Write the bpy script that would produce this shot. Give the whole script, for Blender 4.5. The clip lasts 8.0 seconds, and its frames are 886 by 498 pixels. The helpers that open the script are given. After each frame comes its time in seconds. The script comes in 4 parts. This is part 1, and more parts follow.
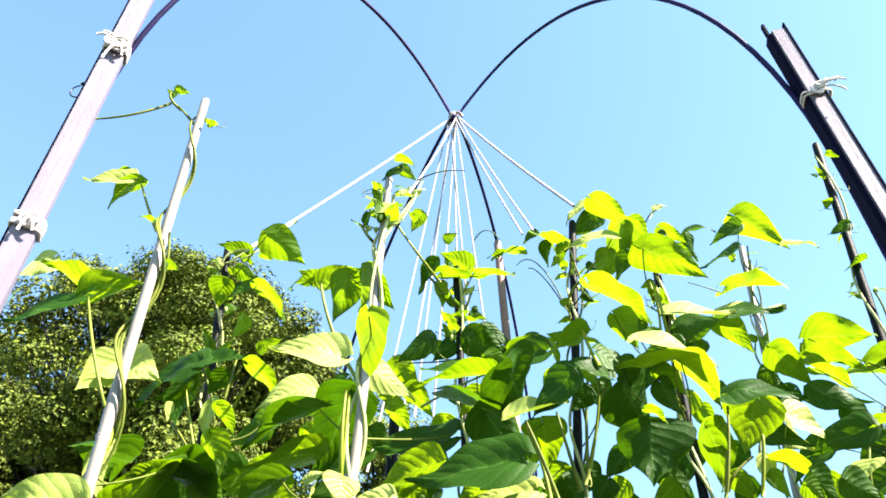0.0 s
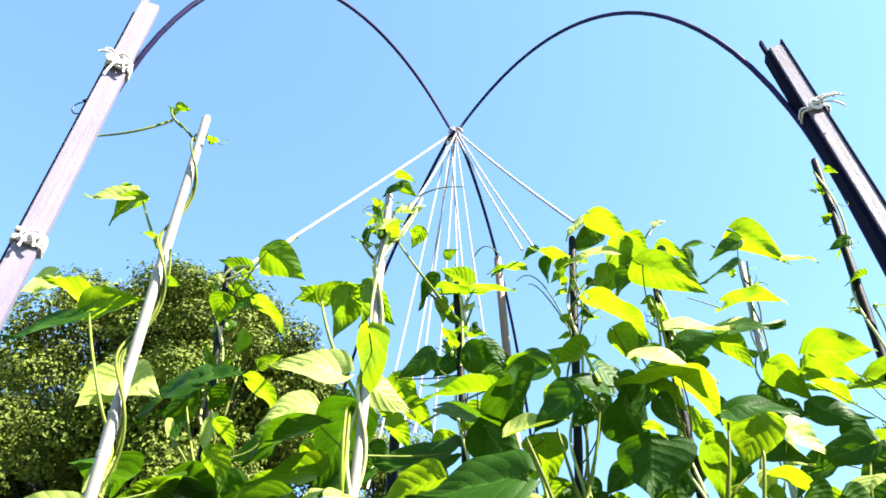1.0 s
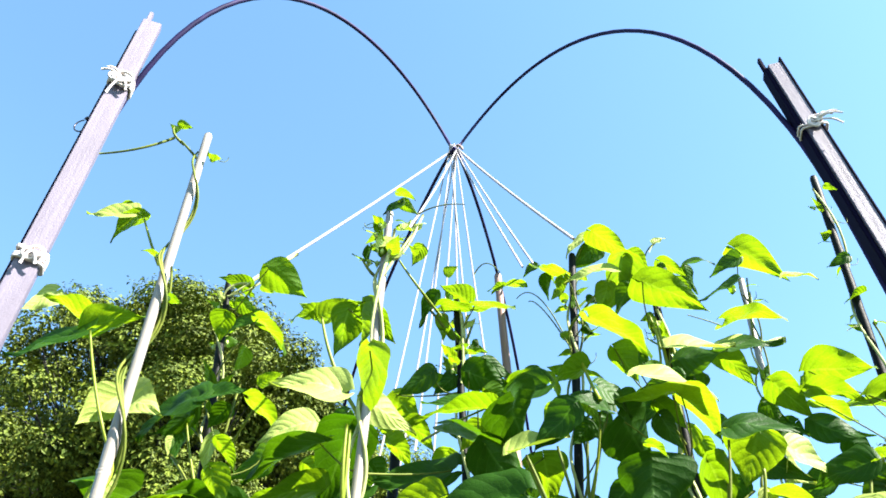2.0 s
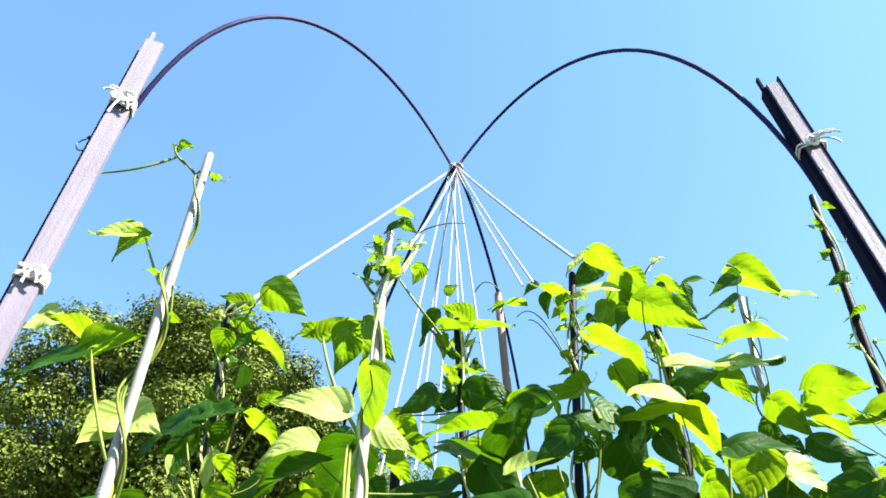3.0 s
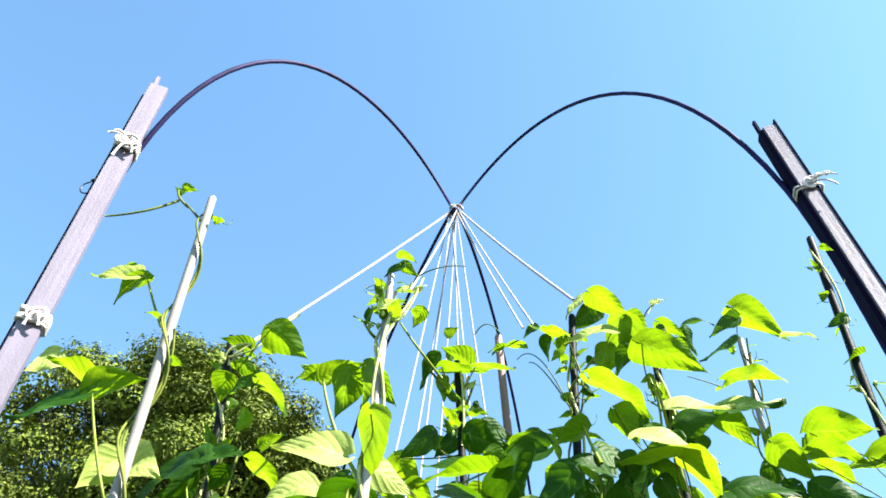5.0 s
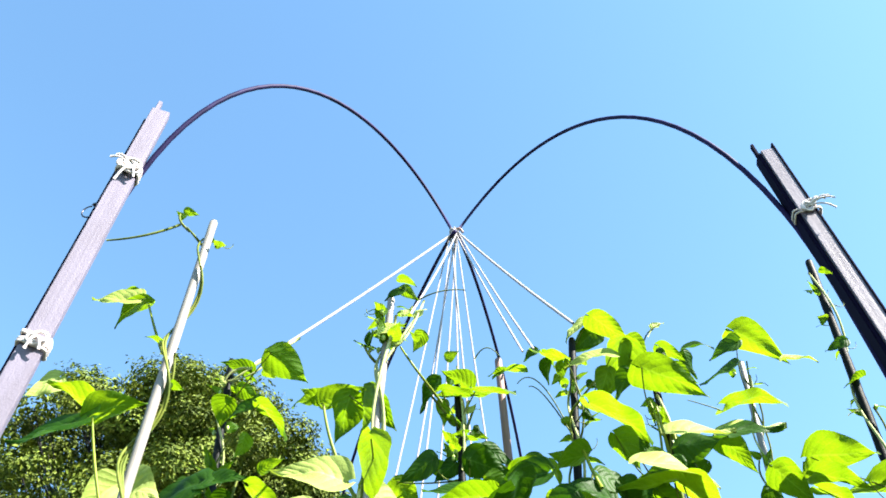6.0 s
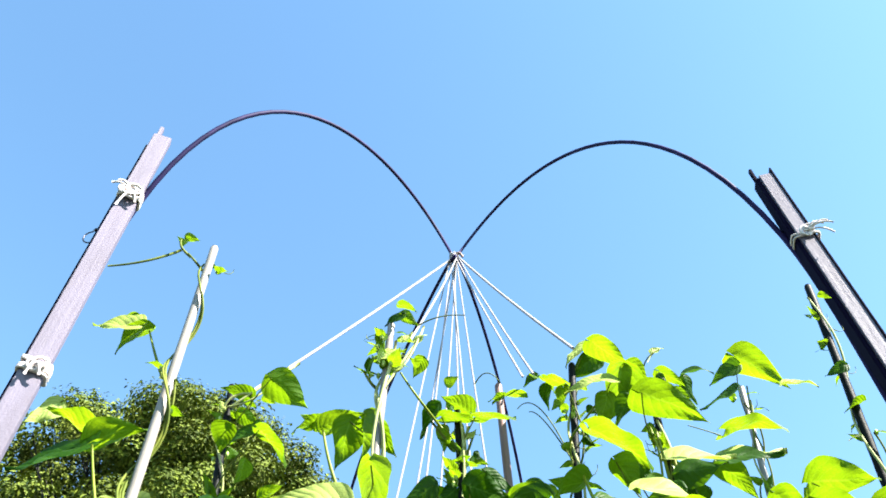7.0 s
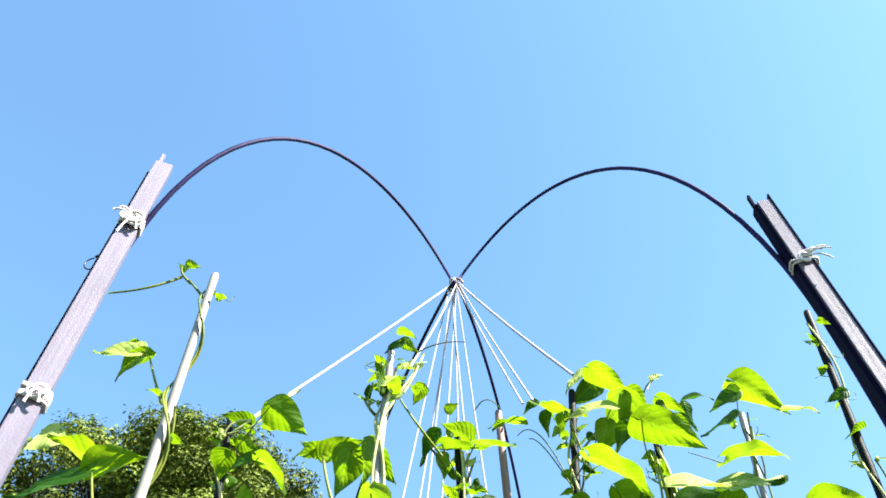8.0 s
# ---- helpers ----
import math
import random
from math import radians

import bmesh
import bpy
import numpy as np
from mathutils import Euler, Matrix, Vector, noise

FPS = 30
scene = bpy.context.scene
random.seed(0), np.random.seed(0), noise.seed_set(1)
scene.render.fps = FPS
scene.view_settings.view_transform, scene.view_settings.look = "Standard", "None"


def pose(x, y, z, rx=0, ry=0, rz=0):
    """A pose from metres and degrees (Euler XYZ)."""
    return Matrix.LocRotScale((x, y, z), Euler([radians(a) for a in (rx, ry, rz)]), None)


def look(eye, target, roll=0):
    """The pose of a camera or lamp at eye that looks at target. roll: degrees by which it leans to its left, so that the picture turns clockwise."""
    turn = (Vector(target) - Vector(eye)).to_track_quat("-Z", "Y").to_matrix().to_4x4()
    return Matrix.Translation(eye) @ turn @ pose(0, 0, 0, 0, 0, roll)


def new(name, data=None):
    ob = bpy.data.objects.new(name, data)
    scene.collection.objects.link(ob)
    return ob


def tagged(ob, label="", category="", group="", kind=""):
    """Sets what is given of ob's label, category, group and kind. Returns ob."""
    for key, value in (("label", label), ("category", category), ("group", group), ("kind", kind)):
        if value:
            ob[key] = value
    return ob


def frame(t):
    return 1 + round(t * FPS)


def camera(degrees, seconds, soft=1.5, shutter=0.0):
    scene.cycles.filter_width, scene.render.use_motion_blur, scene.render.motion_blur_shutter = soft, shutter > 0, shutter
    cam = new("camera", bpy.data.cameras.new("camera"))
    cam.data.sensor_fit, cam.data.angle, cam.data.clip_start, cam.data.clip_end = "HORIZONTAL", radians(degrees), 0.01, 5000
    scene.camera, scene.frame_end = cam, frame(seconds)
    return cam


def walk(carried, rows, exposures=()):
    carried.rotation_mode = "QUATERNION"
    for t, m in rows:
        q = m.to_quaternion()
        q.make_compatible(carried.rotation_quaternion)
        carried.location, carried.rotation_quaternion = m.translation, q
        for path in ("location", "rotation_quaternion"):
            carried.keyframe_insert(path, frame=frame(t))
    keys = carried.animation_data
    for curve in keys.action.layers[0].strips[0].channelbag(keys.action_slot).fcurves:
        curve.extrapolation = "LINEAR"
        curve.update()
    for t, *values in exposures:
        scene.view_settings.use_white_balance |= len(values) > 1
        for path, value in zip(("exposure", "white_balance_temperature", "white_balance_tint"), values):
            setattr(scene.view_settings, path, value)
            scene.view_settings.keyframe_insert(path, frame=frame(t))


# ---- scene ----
# ---- camera and its walk ----
cam = camera(54.79, 8.0, soft=1.7)
WALK = [
    (0.0, 0.0000, 0.0000, 0.9000, 133.000, -0.000, 0.000),
    (0.5, -0.0001, -0.0015, 0.8999, 133.471, 0.025, 0.030),
    (1.0, -0.0001, -0.0031, 0.8998, 133.961, 0.038, 0.050),
    (1.5, -0.0002, -0.0047, 0.8996, 134.472, 0.041, 0.063),
    (2.0, -0.0002, -0.0064, 0.8993, 135.005, 0.039, 0.072),
    (2.5, -0.0002, -0.0082, 0.8990, 135.564, 0.035, 0.078),
    (3.0, -0.0002, -0.0101, 0.8986, 136.148, 0.030, 0.085),
    (3.5, -0.0002, -0.0120, 0.8982, 136.759, 0.027, 0.092),
    (4.0, -0.0002, -0.0140, 0.8977, 137.397, 0.026, 0.103),
    (4.5, -0.0002, -0.0160, 0.8971, 138.062, 0.029, 0.116),
    (5.0, -0.0001, -0.0181, 0.8965, 138.755, 0.036, 0.133),
    (5.5, -0.0000, -0.0203, 0.8958, 139.473, 0.047, 0.154),
    (6.0, 0.0000, -0.0226, 0.8951, 140.218, 0.062, 0.177),
    (6.5, 0.0002, -0.0249, 0.8943, 140.987, 0.078, 0.202),
    (7.0, 0.0003, -0.0273, 0.8934, 141.778, 0.096, 0.227),
    (7.5, 0.0004, -0.0298, 0.8925, 142.589, 0.113, 0.250),
    (8.0, 0.0005, -0.0323, 0.8915, 143.418, 0.129, 0.267)]
walk(cam, [(t, pose(x, y, z, rx, ry, rz)) for t, x, y, z, rx, ry, rz in WALK],
     exposures=[(0.0, 2.96, 6900, 16), (1.5, 2.84, 6600, 12), (3.5, 2.70, 6500, 10), (8.0, 2.66, 6500, 10)])

# ---- light: clear sky, one sun high on the right ----
SUN = Vector((0.61, -0.34, 0.715)).normalized()
world = bpy.data.worlds.new("clear_sky")
scene.world = world
world.use_nodes = True
sky = world.node_tree.nodes.new("ShaderNodeTexSky")
sky.sky_type, sky.sun_disc = "NISHITA", False
sky.sun_elevation, sky.sun_rotation = math.asin(SUN.z), math.atan2(SUN.x, SUN.y)
sky.air_density, sky.dust_density, sky.ozone_density = 1.0, 0.4, 1.5
world.node_tree.nodes["Background"].inputs["Strength"].default_value = 0.072
tone = world.node_tree.nodes.new("ShaderNodeMix")
tone.data_type, tone.blend_type = "RGBA", "MULTIPLY"
tone.inputs[0].default_value, tone.inputs[7].default_value = 1.0, (0.775, 0.99, 0.98, 1)
world.node_tree.links.new(sky.outputs["Color"], tone.inputs[6])
world.node_tree.links.new(tone.outputs[2], world.node_tree.nodes["Background"].inputs["Color"])
sun_data = bpy.data.lights.new("sun", "SUN")
sun_data.energy, sun_data.angle, sun_data.color = 5.0, radians(0.5), (1.0, 0.95, 0.86)
sun = new("sun", sun_data)
sun.matrix_world = look(SUN * 40, (0, 0, 0))


# ---- materials ----
class Mat:
    """A node material with a Principled shader and a few shorthands."""

    def __init__(self, name, color, rough=0.6, metal=0.0, spec=0.5):
        self.m = bpy.data.materials.new(name)
        self.m.use_nodes = True
        self.t = self.m.node_tree
        self.b = self.t.nodes["Principled BSDF"]
        self.b.inputs["Base Color"].default_value = (*color, 1)
        self.b.inputs["Roughness"].default_value = rough
        self.b.inputs["Metallic"].default_value = metal
        self.b.inputs["Specular IOR Level"].default_value = spec

    def node(self, kind, **sets):
        n = self.t.nodes.new(kind)
        for k, v in sets.items():
            if k in n.inputs:
                n.inputs[k].default_value = v
        return n

    def link(self, a, b):
        self.t.links.new(a, b)

    def math(self, op, a, b=0.0, c=0.0):
        n = self.t.nodes.new("ShaderNodeMath")
        n.operation = op
        for i, v in enumerate((a, b, c)):
            if isinstance(v, (int, float)):
                n.inputs[i].default_value = v
            else:
                self.link(v, n.inputs[i])
        return n.outputs[0]

    def mix(self, fac, a, b):
        n = self.t.nodes.new("ShaderNodeMix")
        n.data_type = "RGBA"
        for sock, v in ((n.inputs[0], fac), (n.inputs[6], a), (n.inputs[7], b)):
            if isinstance(v, tuple):
                sock.default_value = (*v, 1)
            elif isinstance(v, (int, float)):
                sock.default_value = v
            else:
                self.link(v, sock)
        return n.outputs[2]

    def noise(self, scale, detail=4.0, rough=0.6, stretch=None):
        co = self.node("ShaderNodeTexCoord").outputs["Object"]
        if stretch:
            mp = self.node("ShaderNodeMapping")
            mp.inputs["Scale"].default_value = stretch
            self.link(co, mp.inputs["Vector"])
            co = mp.outputs["Vector"]
        n = self.node("ShaderNodeTexNoise", Scale=scale, Detail=detail, Roughness=rough)
        self.link(co, n.inputs["Vector"])
        return n.outputs["Fac"]

    def ramp(self, fac, lo, hi):
        n = self.t.nodes.new("ShaderNodeMapRange")
        n.inputs["From Min"].default_value, n.inputs["From Max"].default_value = lo, hi
        self.link(fac, n.inputs["Value"])
        return n.outputs["Result"]

    def bump(self, height, strength=0.3, dist=0.002):
        n = self.node("ShaderNodeBump", Strength=strength, Distance=dist)
        self.link(height, n.inputs["Height"])
        self.link(n.outputs["Normal"], self.b.inputs["Normal"])
        return n.outputs["Normal"]

    def color(self, sock):
        self.link(sock, self.b.inputs["Base Color"])


def leaf_material(name, dark, light, through_dark, through_light):
    m = Mat(name, light, 0.5, 0.0, 0.10)
    uv = m.node("ShaderNodeUVMap").outputs["UV"]
    sep = m.node("ShaderNodeSeparateXYZ")
    m.link(uv, sep.inputs[0])
    across = m.math("ABSOLUTE", m.math("MULTIPLY_ADD", sep.outputs["X"], 2.0, -1.0))
    along = sep.outputs["Y"]
    wob = m.noise(60.0, 2.0)
    phase = m.math("FRACT", m.math("MULTIPLY_ADD", wob, 0.35, m.math("MULTIPLY", m.math("MULTIPLY_ADD", across, -0.33, along), 7.0)))
    side = m.ramp(m.math("ABSOLUTE", m.math("SUBTRACT", phase, 0.5)), 0.45, 0.495)
    mid = m.ramp(across, 0.07, 0.02)
    vein = m.math("MAXIMUM", m.math("MULTIPLY", side, 0.7), mid)
    rnd = m.node("ShaderNodeObjectInfo").outputs["Random"]
    mott = m.ramp(m.noise(45.0, 5.0), 0.3, 0.7)
    net = m.t.nodes.new("ShaderNodeTexVoronoi")
    net.feature = "DISTANCE_TO_EDGE"
    net.inputs["Scale"].default_value = 260.0
    m.link(m.node("ShaderNodeTexCoord").outputs["Object"], net.inputs["Vector"])
    cell = m.ramp(net.outputs["Distance"], 0.0, 0.16)
    base = m.mix(rnd, dark, light)
    base = m.mix(m.math("MULTIPLY", mott, 0.45), base, tuple(c * 0.6 for c in dark))
    m.color(m.mix(m.math("MULTIPLY", vein, 0.4), base, tuple(c * 1.7 + 0.02 for c in light)))
    puff = m.math("SINE", m.math("MULTIPLY", phase, 3.14159))
    height = m.math("ADD", m.math("MULTIPLY", puff, 0.8), m.math("MULTIPLY", cell, 0.18))
    nrm = m.bump(height, 0.42, 0.0013)
    glow = m.node("ShaderNodeBsdfTranslucent")
    col = m.mix(rnd, through_dark, through_light)
    col = m.mix(m.math("MULTIPLY", mott, 0.35), col, tuple(c * 0.7 for c in through_dark))
    col = m.mix(m.math("MULTIPLY", m.math("SUBTRACT", 1.0, cell), 0.3), col, tuple(c * 0.55 for c in through_dark))
    col = m.mix(m.math("MULTIPLY", vein, 0.4), col, tuple(min(1, c * 1.15 + 0.015) for c in through_light))
    m.link(col, glow.inputs["Color"])
    m.link(nrm, glow.inputs["Normal"])
    mixer = m.node("ShaderNodeMixShader", Fac=0.38)
    m.link(m.b.outputs[0], mixer.inputs[1])
    m.link(glow.outputs[0], mixer.inputs[2])
    m.link(mixer.outputs[0], m.t.nodes["Material Output"].inputs["Surface"])
    return m.m


def tree_leaf_material(name, dark, light, through_color):
    m = Mat(name, dark, 0.65, 0.0, 0.12)
    rnd = m.node("ShaderNodeNewGeometry").outputs["Random Per Island"]
    sprig = m.ramp(m.noise(1.3, 3.0), 0.40, 0.62)
    old = m.mix(rnd, dark, tuple(c * 0.62 for c in light))
    m.color(m.mix(sprig, old, m.mix(rnd, tuple(c * 1.6 for c in dark), light)))
    glow = m.node("ShaderNodeBsdfTranslucent")
    glow.inputs["Color"].default_value = (*through_color, 1)
    mixer = m.node("ShaderNodeMixShader", Fac=0.06)
    m.link(m.b.outputs[0], mixer.inputs[1])
    m.link(glow.outputs[0], mixer.inputs[2])
    m.link(mixer.outputs[0], m.t.nodes["Material Output"].inputs["Surface"])
    return m.m


def stem_material(name, dark, light):
    m = Mat(name, dark, 0.6, 0.0, 0.12)
    m.color(m.mix(m.ramp(m.noise(35.0), 0.3, 0.7), dark, light))
    m.bump(m.noise(300.0), 0.3, 0.001)
    return m.m


def petiole_material():
    m = Mat("leaf_stalk_skin", (0.24, 0.28, 0.03), 0.5, 0.0, 0.2)
    m.color(m.mix(m.ramp(m.noise(30.0), 0.3, 0.7), (0.085, 0.125, 0.003), (0.155, 0.190, 0.008)))
    m.bump(m.noise(250.0), 0.2, 0.0008)
    return m.m


def bamboo_material():
    m = Mat("bamboo", (0.55, 0.46, 0.32), 0.45)
    streak = m.ramp(m.noise(60.0, 6.0, 0.7, (1, 1, 0.05)), 0.3, 0.7)
    blot = m.ramp(m.noise(12.0, 4.0), 0.35, 0.7)
    c = m.mix(streak, (0.165, 0.148, 0.125), (0.27, 0.245, 0.21))
    m.color(m.mix(m.math("MULTIPLY", blot, 0.45), c, (0.045, 0.04, 0.034)))
    m.bump(streak, 0.3, 0.001)
    return m.m


def plastic_stake_material():
    m = Mat("dark_stake_coating", (0.02, 0.03, 0.022), 0.55, 0.0, 0.08)
    m.color(m.mix(m.ramp(m.noise(25.0, 5.0), 0.35, 0.7), (0.002, 0.003, 0.0025), (0.006, 0.008, 0.006)))
    m.bump(m.noise(500.0, 2.0), 0.4, 0.001)
    return m.m


def dowel_material():
    m = Mat("weathered_dowel", (0.42, 0.28, 0.20), 0.6)
    streak = m.ramp(m.noise(70.0, 6.0, 0.7, (1, 1, 0.04)), 0.3, 0.7)
    m.color(m.mix(streak, (0.100, 0.048, 0.034), (0.19, 0.110, 0.085)))
    m.bump(streak, 0.3, 0.001)
    return m.m


def board_material():
    m = Mat("weathered_board", (0.5, 0.47, 0.5), 0.55)
    streak = m.ramp(m.noise(55.0, 8.0, 0.75, (1, 1, 0.025)), 0.25, 0.75)
    grime = m.ramp(m.noise(9.0, 6.0, 0.7, (1, 1, 0.35)), 0.45, 0.75)
    c = m.mix(streak, (0.080, 0.068, 0.096), (0.132, 0.115, 0.156))
    m.color(m.mix(m.math("MULTIPLY", grime, 0.55), c, (0.045, 0.034, 0.033)))
    m.bump(m.math("ADD", streak, m.noise(350.0, 3.0)), 0.35, 0.0012)
    return m.m


def hoop_material():
    m = Mat("black_hoop_coating", (0.015, 0.014, 0.022), 0.6, 0.0, 0.08)
    m.color(m.mix(m.ramp(m.noise(30.0, 6.0), 0.4, 0.75), (0.008, 0.006, 0.034), (0.024, 0.016, 0.075)))
    m.bump(m.noise(120.0, 3.0), 0.08, 0.0006)
    return m.m


def twine_material(name, dark, light):
    m = Mat(name, (0.74, 0.69, 0.62), 0.9, 0.0, 0.1)
    m.color(m.mix(m.ramp(m.noise(90.0, 4.0), 0.3, 0.7), dark, light))
    m.bump(m.noise(500.0, 2.0), 0.2, 0.0006)
    return m.m


def bark_material():
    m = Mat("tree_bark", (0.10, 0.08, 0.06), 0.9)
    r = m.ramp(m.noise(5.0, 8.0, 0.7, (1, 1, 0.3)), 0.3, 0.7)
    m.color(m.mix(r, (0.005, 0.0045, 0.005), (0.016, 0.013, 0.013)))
    m.bump(r, 0.8, 0.03)
    return m.m


def ground_material():
    m = Mat("garden_ground", (0.08, 0.09, 0.03), 0.95)
    big = m.ramp(m.noise(0.35, 6.0), 0.35, 0.65)
    small = m.ramp(m.noise(28.0, 6.0, 0.7), 0.3, 0.7)
    c = m.mix(big, (0.022, 0.042, 0.010), (0.045, 0.052, 0.018))
    m.color(m.mix(m.math("MULTIPLY", small, 0.6), c, (0.048, 0.036, 0.024)))
    m.bump(m.noise(40.0, 8.0, 0.75), 0.8, 0.04)
    return m.m


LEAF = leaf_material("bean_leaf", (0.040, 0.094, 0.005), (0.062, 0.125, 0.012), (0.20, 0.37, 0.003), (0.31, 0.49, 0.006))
# Darker copy of the bean leaf: shade from leaves above is in its colour.
SHADE_LEAF = leaf_material("shade_bean_leaf", (0.012, 0.046, 0.002), (0.024, 0.070, 0.004), (0.036, 0.115, 0.001), (0.085, 0.19, 0.002))
# Pale copy of the bean leaf: direct sunlight is put into its colour.
LIT_LEAF = leaf_material("lit_bean_leaf", (0.25, 0.32, 0.070), (0.36, 0.42, 0.125), (0.21, 0.31, 0.02), (0.31, 0.38, 0.03))
# The second stem material is a whitish copy with sunlight in its colour.
STEM, LIT_STEM, BAMBOO, PLASTIC = stem_material("bean_stem", (0.040, 0.066, 0.006), (0.135, 0.155, 0.022)), stem_material("lit_bean_stem", (0.20, 0.23, 0.07), (0.36, 0.37, 0.17)), bamboo_material(), plastic_stake_material()
DOWEL, BOARD, HOOP = dowel_material(), board_material(), hoop_material()
TWINE = twine_material("cotton_string", (0.20, 0.185, 0.19), (0.31, 0.295, 0.30))
SOFT_TWINE = twine_material("soft_white_twine", (0.44, 0.39, 0.385), (0.60, 0.545, 0.53))
BARK, GROUND = bark_material(), ground_material()
# Near black: paints the shade on the posts' left sides, also colours a strip.
SHADE_AND_STRIP = Mat("side_shade_and_dark_strip", (0.004, 0.0025, 0.013), 0.7, 0.0, 0.03).m
WIRE = Mat("dark_wire", (0.03, 0.03, 0.04), 0.35, 0.8).m
PETIOLE = petiole_material()
BUD = Mat("young_shoot", (0.26, 0.36, 0.07), 0.5).m
OAK = tree_leaf_material("broad_tree_leaf", (0.020, 0.034, 0.003), (0.145, 0.188, 0.022), (0.08, 0.12, 0.006))
LIME = tree_leaf_material("light_tree_leaf", (0.075, 0.115, 0.012), (0.19, 0.23, 0.035), (0.20, 0.27, 0.02))


# ---- helpers for meshes ----
def part(name, bm, material, parent=None, label="", smooth=True):
    """Links a bmesh as one mesh object, under a thing where a parent is given."""
    me = bpy.data.meshes.new(name)
    bm.to_mesh(me)
    bm.free()
    me.materials.append(material)
    if smooth:
        me.polygons.foreach_set("use_smooth", [True] * len(me.polygons))
    ob = new(name, me)
    if parent is not None:
        ob.parent = parent
    if label:
        tagged(ob, label)
    return ob


def thing(name, at, label, category, group=""):
    ob = new(name)
    ob.location = at
    ob.empty_display_size = 0.05
    return tagged(ob, label, category, group)


def sweep(bm, pts, radii, seg=8, caps=True):
    """A round tube along points; radii is a number or a list."""
    pts = [Vector(p) for p in pts]
    if isinstance(radii, (int, float)):
        radii = [radii] * len(pts)
    up, rings = None, []
    for i, p in enumerate(pts):
        d = (pts[min(i + 1, len(pts) - 1)] - pts[max(i - 1, 0)]).normalized()
        if up is None:
            up = Vector((0, 0, 1)) if abs(d.z) < 0.9 else Vector((1, 0, 0))
        side = d.cross(up).normalized()
        up = side.cross(d).normalized()
        rings.append([bm.verts.new(p + (side * math.cos(a) + up * math.sin(a)) * radii[i])
                      for a in (2 * math.pi * k / seg for k in range(seg))])
    for a, b in zip(rings, rings[1:]):
        for k in range(seg):
            bm.faces.new((a[k], a[(k + 1) % seg], b[(k + 1) % seg], b[k]))
    if caps:
        bm.faces.new(rings[0])
        bm.faces.new(rings[-1][::-1])
    return bm


def bezier(p0, p1, p2, p3, n):
    out = []
    for i in range(n + 1):
        s = i / n
        out.append(Vector(p0) * (1 - s) ** 3 + Vector(p1) * 3 * s * (1 - s) ** 2 + Vector(p2) * 3 * s * s * (1 - s) + Vector(p3) * s ** 3)
    return out


def bow(a, b, c, n=8):
    """Points on a curve from a to c that passes b."""
    a, b, c = Vector(a), Vector(b), Vector(c)
    q = b * 2 - (a + c) / 2
    return [a * (1 - s) ** 2 + q * 2 * s * (1 - s) + c * s * s for s in (i / n for i in range(n + 1))]


def box(bm, lo, hi, bevel=0.0):
    lo, hi = Vector(lo), Vector(hi)
    got = bmesh.ops.create_cube(bm, size=1, matrix=Matrix.LocRotScale((lo + hi) / 2, None, hi - lo))
    if bevel:
        edges = {e for v in got["verts"] for e in v.link_edges}
        bmesh.ops.bevel(bm, geom=list(edges), offset=bevel, segments=2, affect="EDGES")
    return bm


# ---- ground ----
def make_ground():
    bm = bmesh.new()
    bmesh.ops.create_grid(bm, x_segments=60, y_segments=60, size=1500)
    for v in bm.verts:
        r = v.co.length
        if r > 60:
            v.co.z = 3.0 * noise.noise(v.co * 0.002) * min(1, (r - 60) / 300)
    ob = part("ground", bm, GROUND)
    tagged(ob, "garden soil and short grass running to the horizon", "ground", kind="structure")


make_ground()


# ---- posts of the arch ----
def arch_post(at, height, turn, lean, half_x, half_y, label):
    """A board set in the soil, turned about its height and leaning sideways, in degrees."""
    post = thing("arch_post", at, label, "post", "posts that hold the hoops")
    post.rotation_euler = (0, radians(lean), radians(turn))
    part("board", box(bmesh.new(), (-half_x, -half_y, 0), (half_x, half_y, height), 0.0012), BOARD, post, smooth=False)
    return post


POST_L = arch_post((-0.5747, 0.7649, 0), 2.258, 20, 1.55, 0.0160, 0.008, "weathered grey-white wooden post standing in the soil")
part("edge_batten", box(bmesh.new(), (-0.0130, -0.0030, 2.2585), (-0.0060, 0.0070, 2.292), 0.001), BOARD, POST_L, "narrow batten that stands proud of the board", smooth=False)
# Shade on the left side of this post, given as a near-black strip.
part("back_strip", box(bmesh.new(), (-0.0203, -0.0020, 0), (-0.0165, 0.0140, 2.225), 0.001), SHADE_AND_STRIP, POST_L, "dark strip along the back edge", smooth=False)
POST_R = arch_post((0.7220, 0.8018, 0), 2.192, -12, -3.76, 0.0115, 0.010, "weathered lavender-grey wooden post with shade painted on one side")
# The post's side turned from the sun, its shade painted near black.
part("shaded_side", box(bmesh.new(), (-0.0190, -0.0060, 0), (-0.0120, 0.0200, 2.190), 0.001), SHADE_AND_STRIP, POST_R, "side of the post coloured near black for shade", smooth=False)
part("side_tip", box(bmesh.new(), (-0.0185, -0.0040, 2.1905), (-0.0135, 0.0060, 2.224), 0.0008), SHADE_AND_STRIP, POST_R, "narrow dark tip", smooth=False)
part("back_strip", box(bmesh.new(), (0.0118, -0.0115, 0), (0.0150, 0.0140, 2.206), 0.001), SHADE_AND_STRIP, POST_R, "dark strip along the back edge", smooth=False)


# ---- hoops ----
CROSS = (0.021, 1.065, 2.255)
HOOP_L = [(-0.516, 0.806, 2.079), (-0.254, 0.586, 2.645), (0.047, 1.485, 2.678), CROSS]
HOOP_L_FAR = [CROSS, (0.024, 1.094, 2.33), (0.151, 1.461, 2.329), (0.219, 1.855, 2.019)]
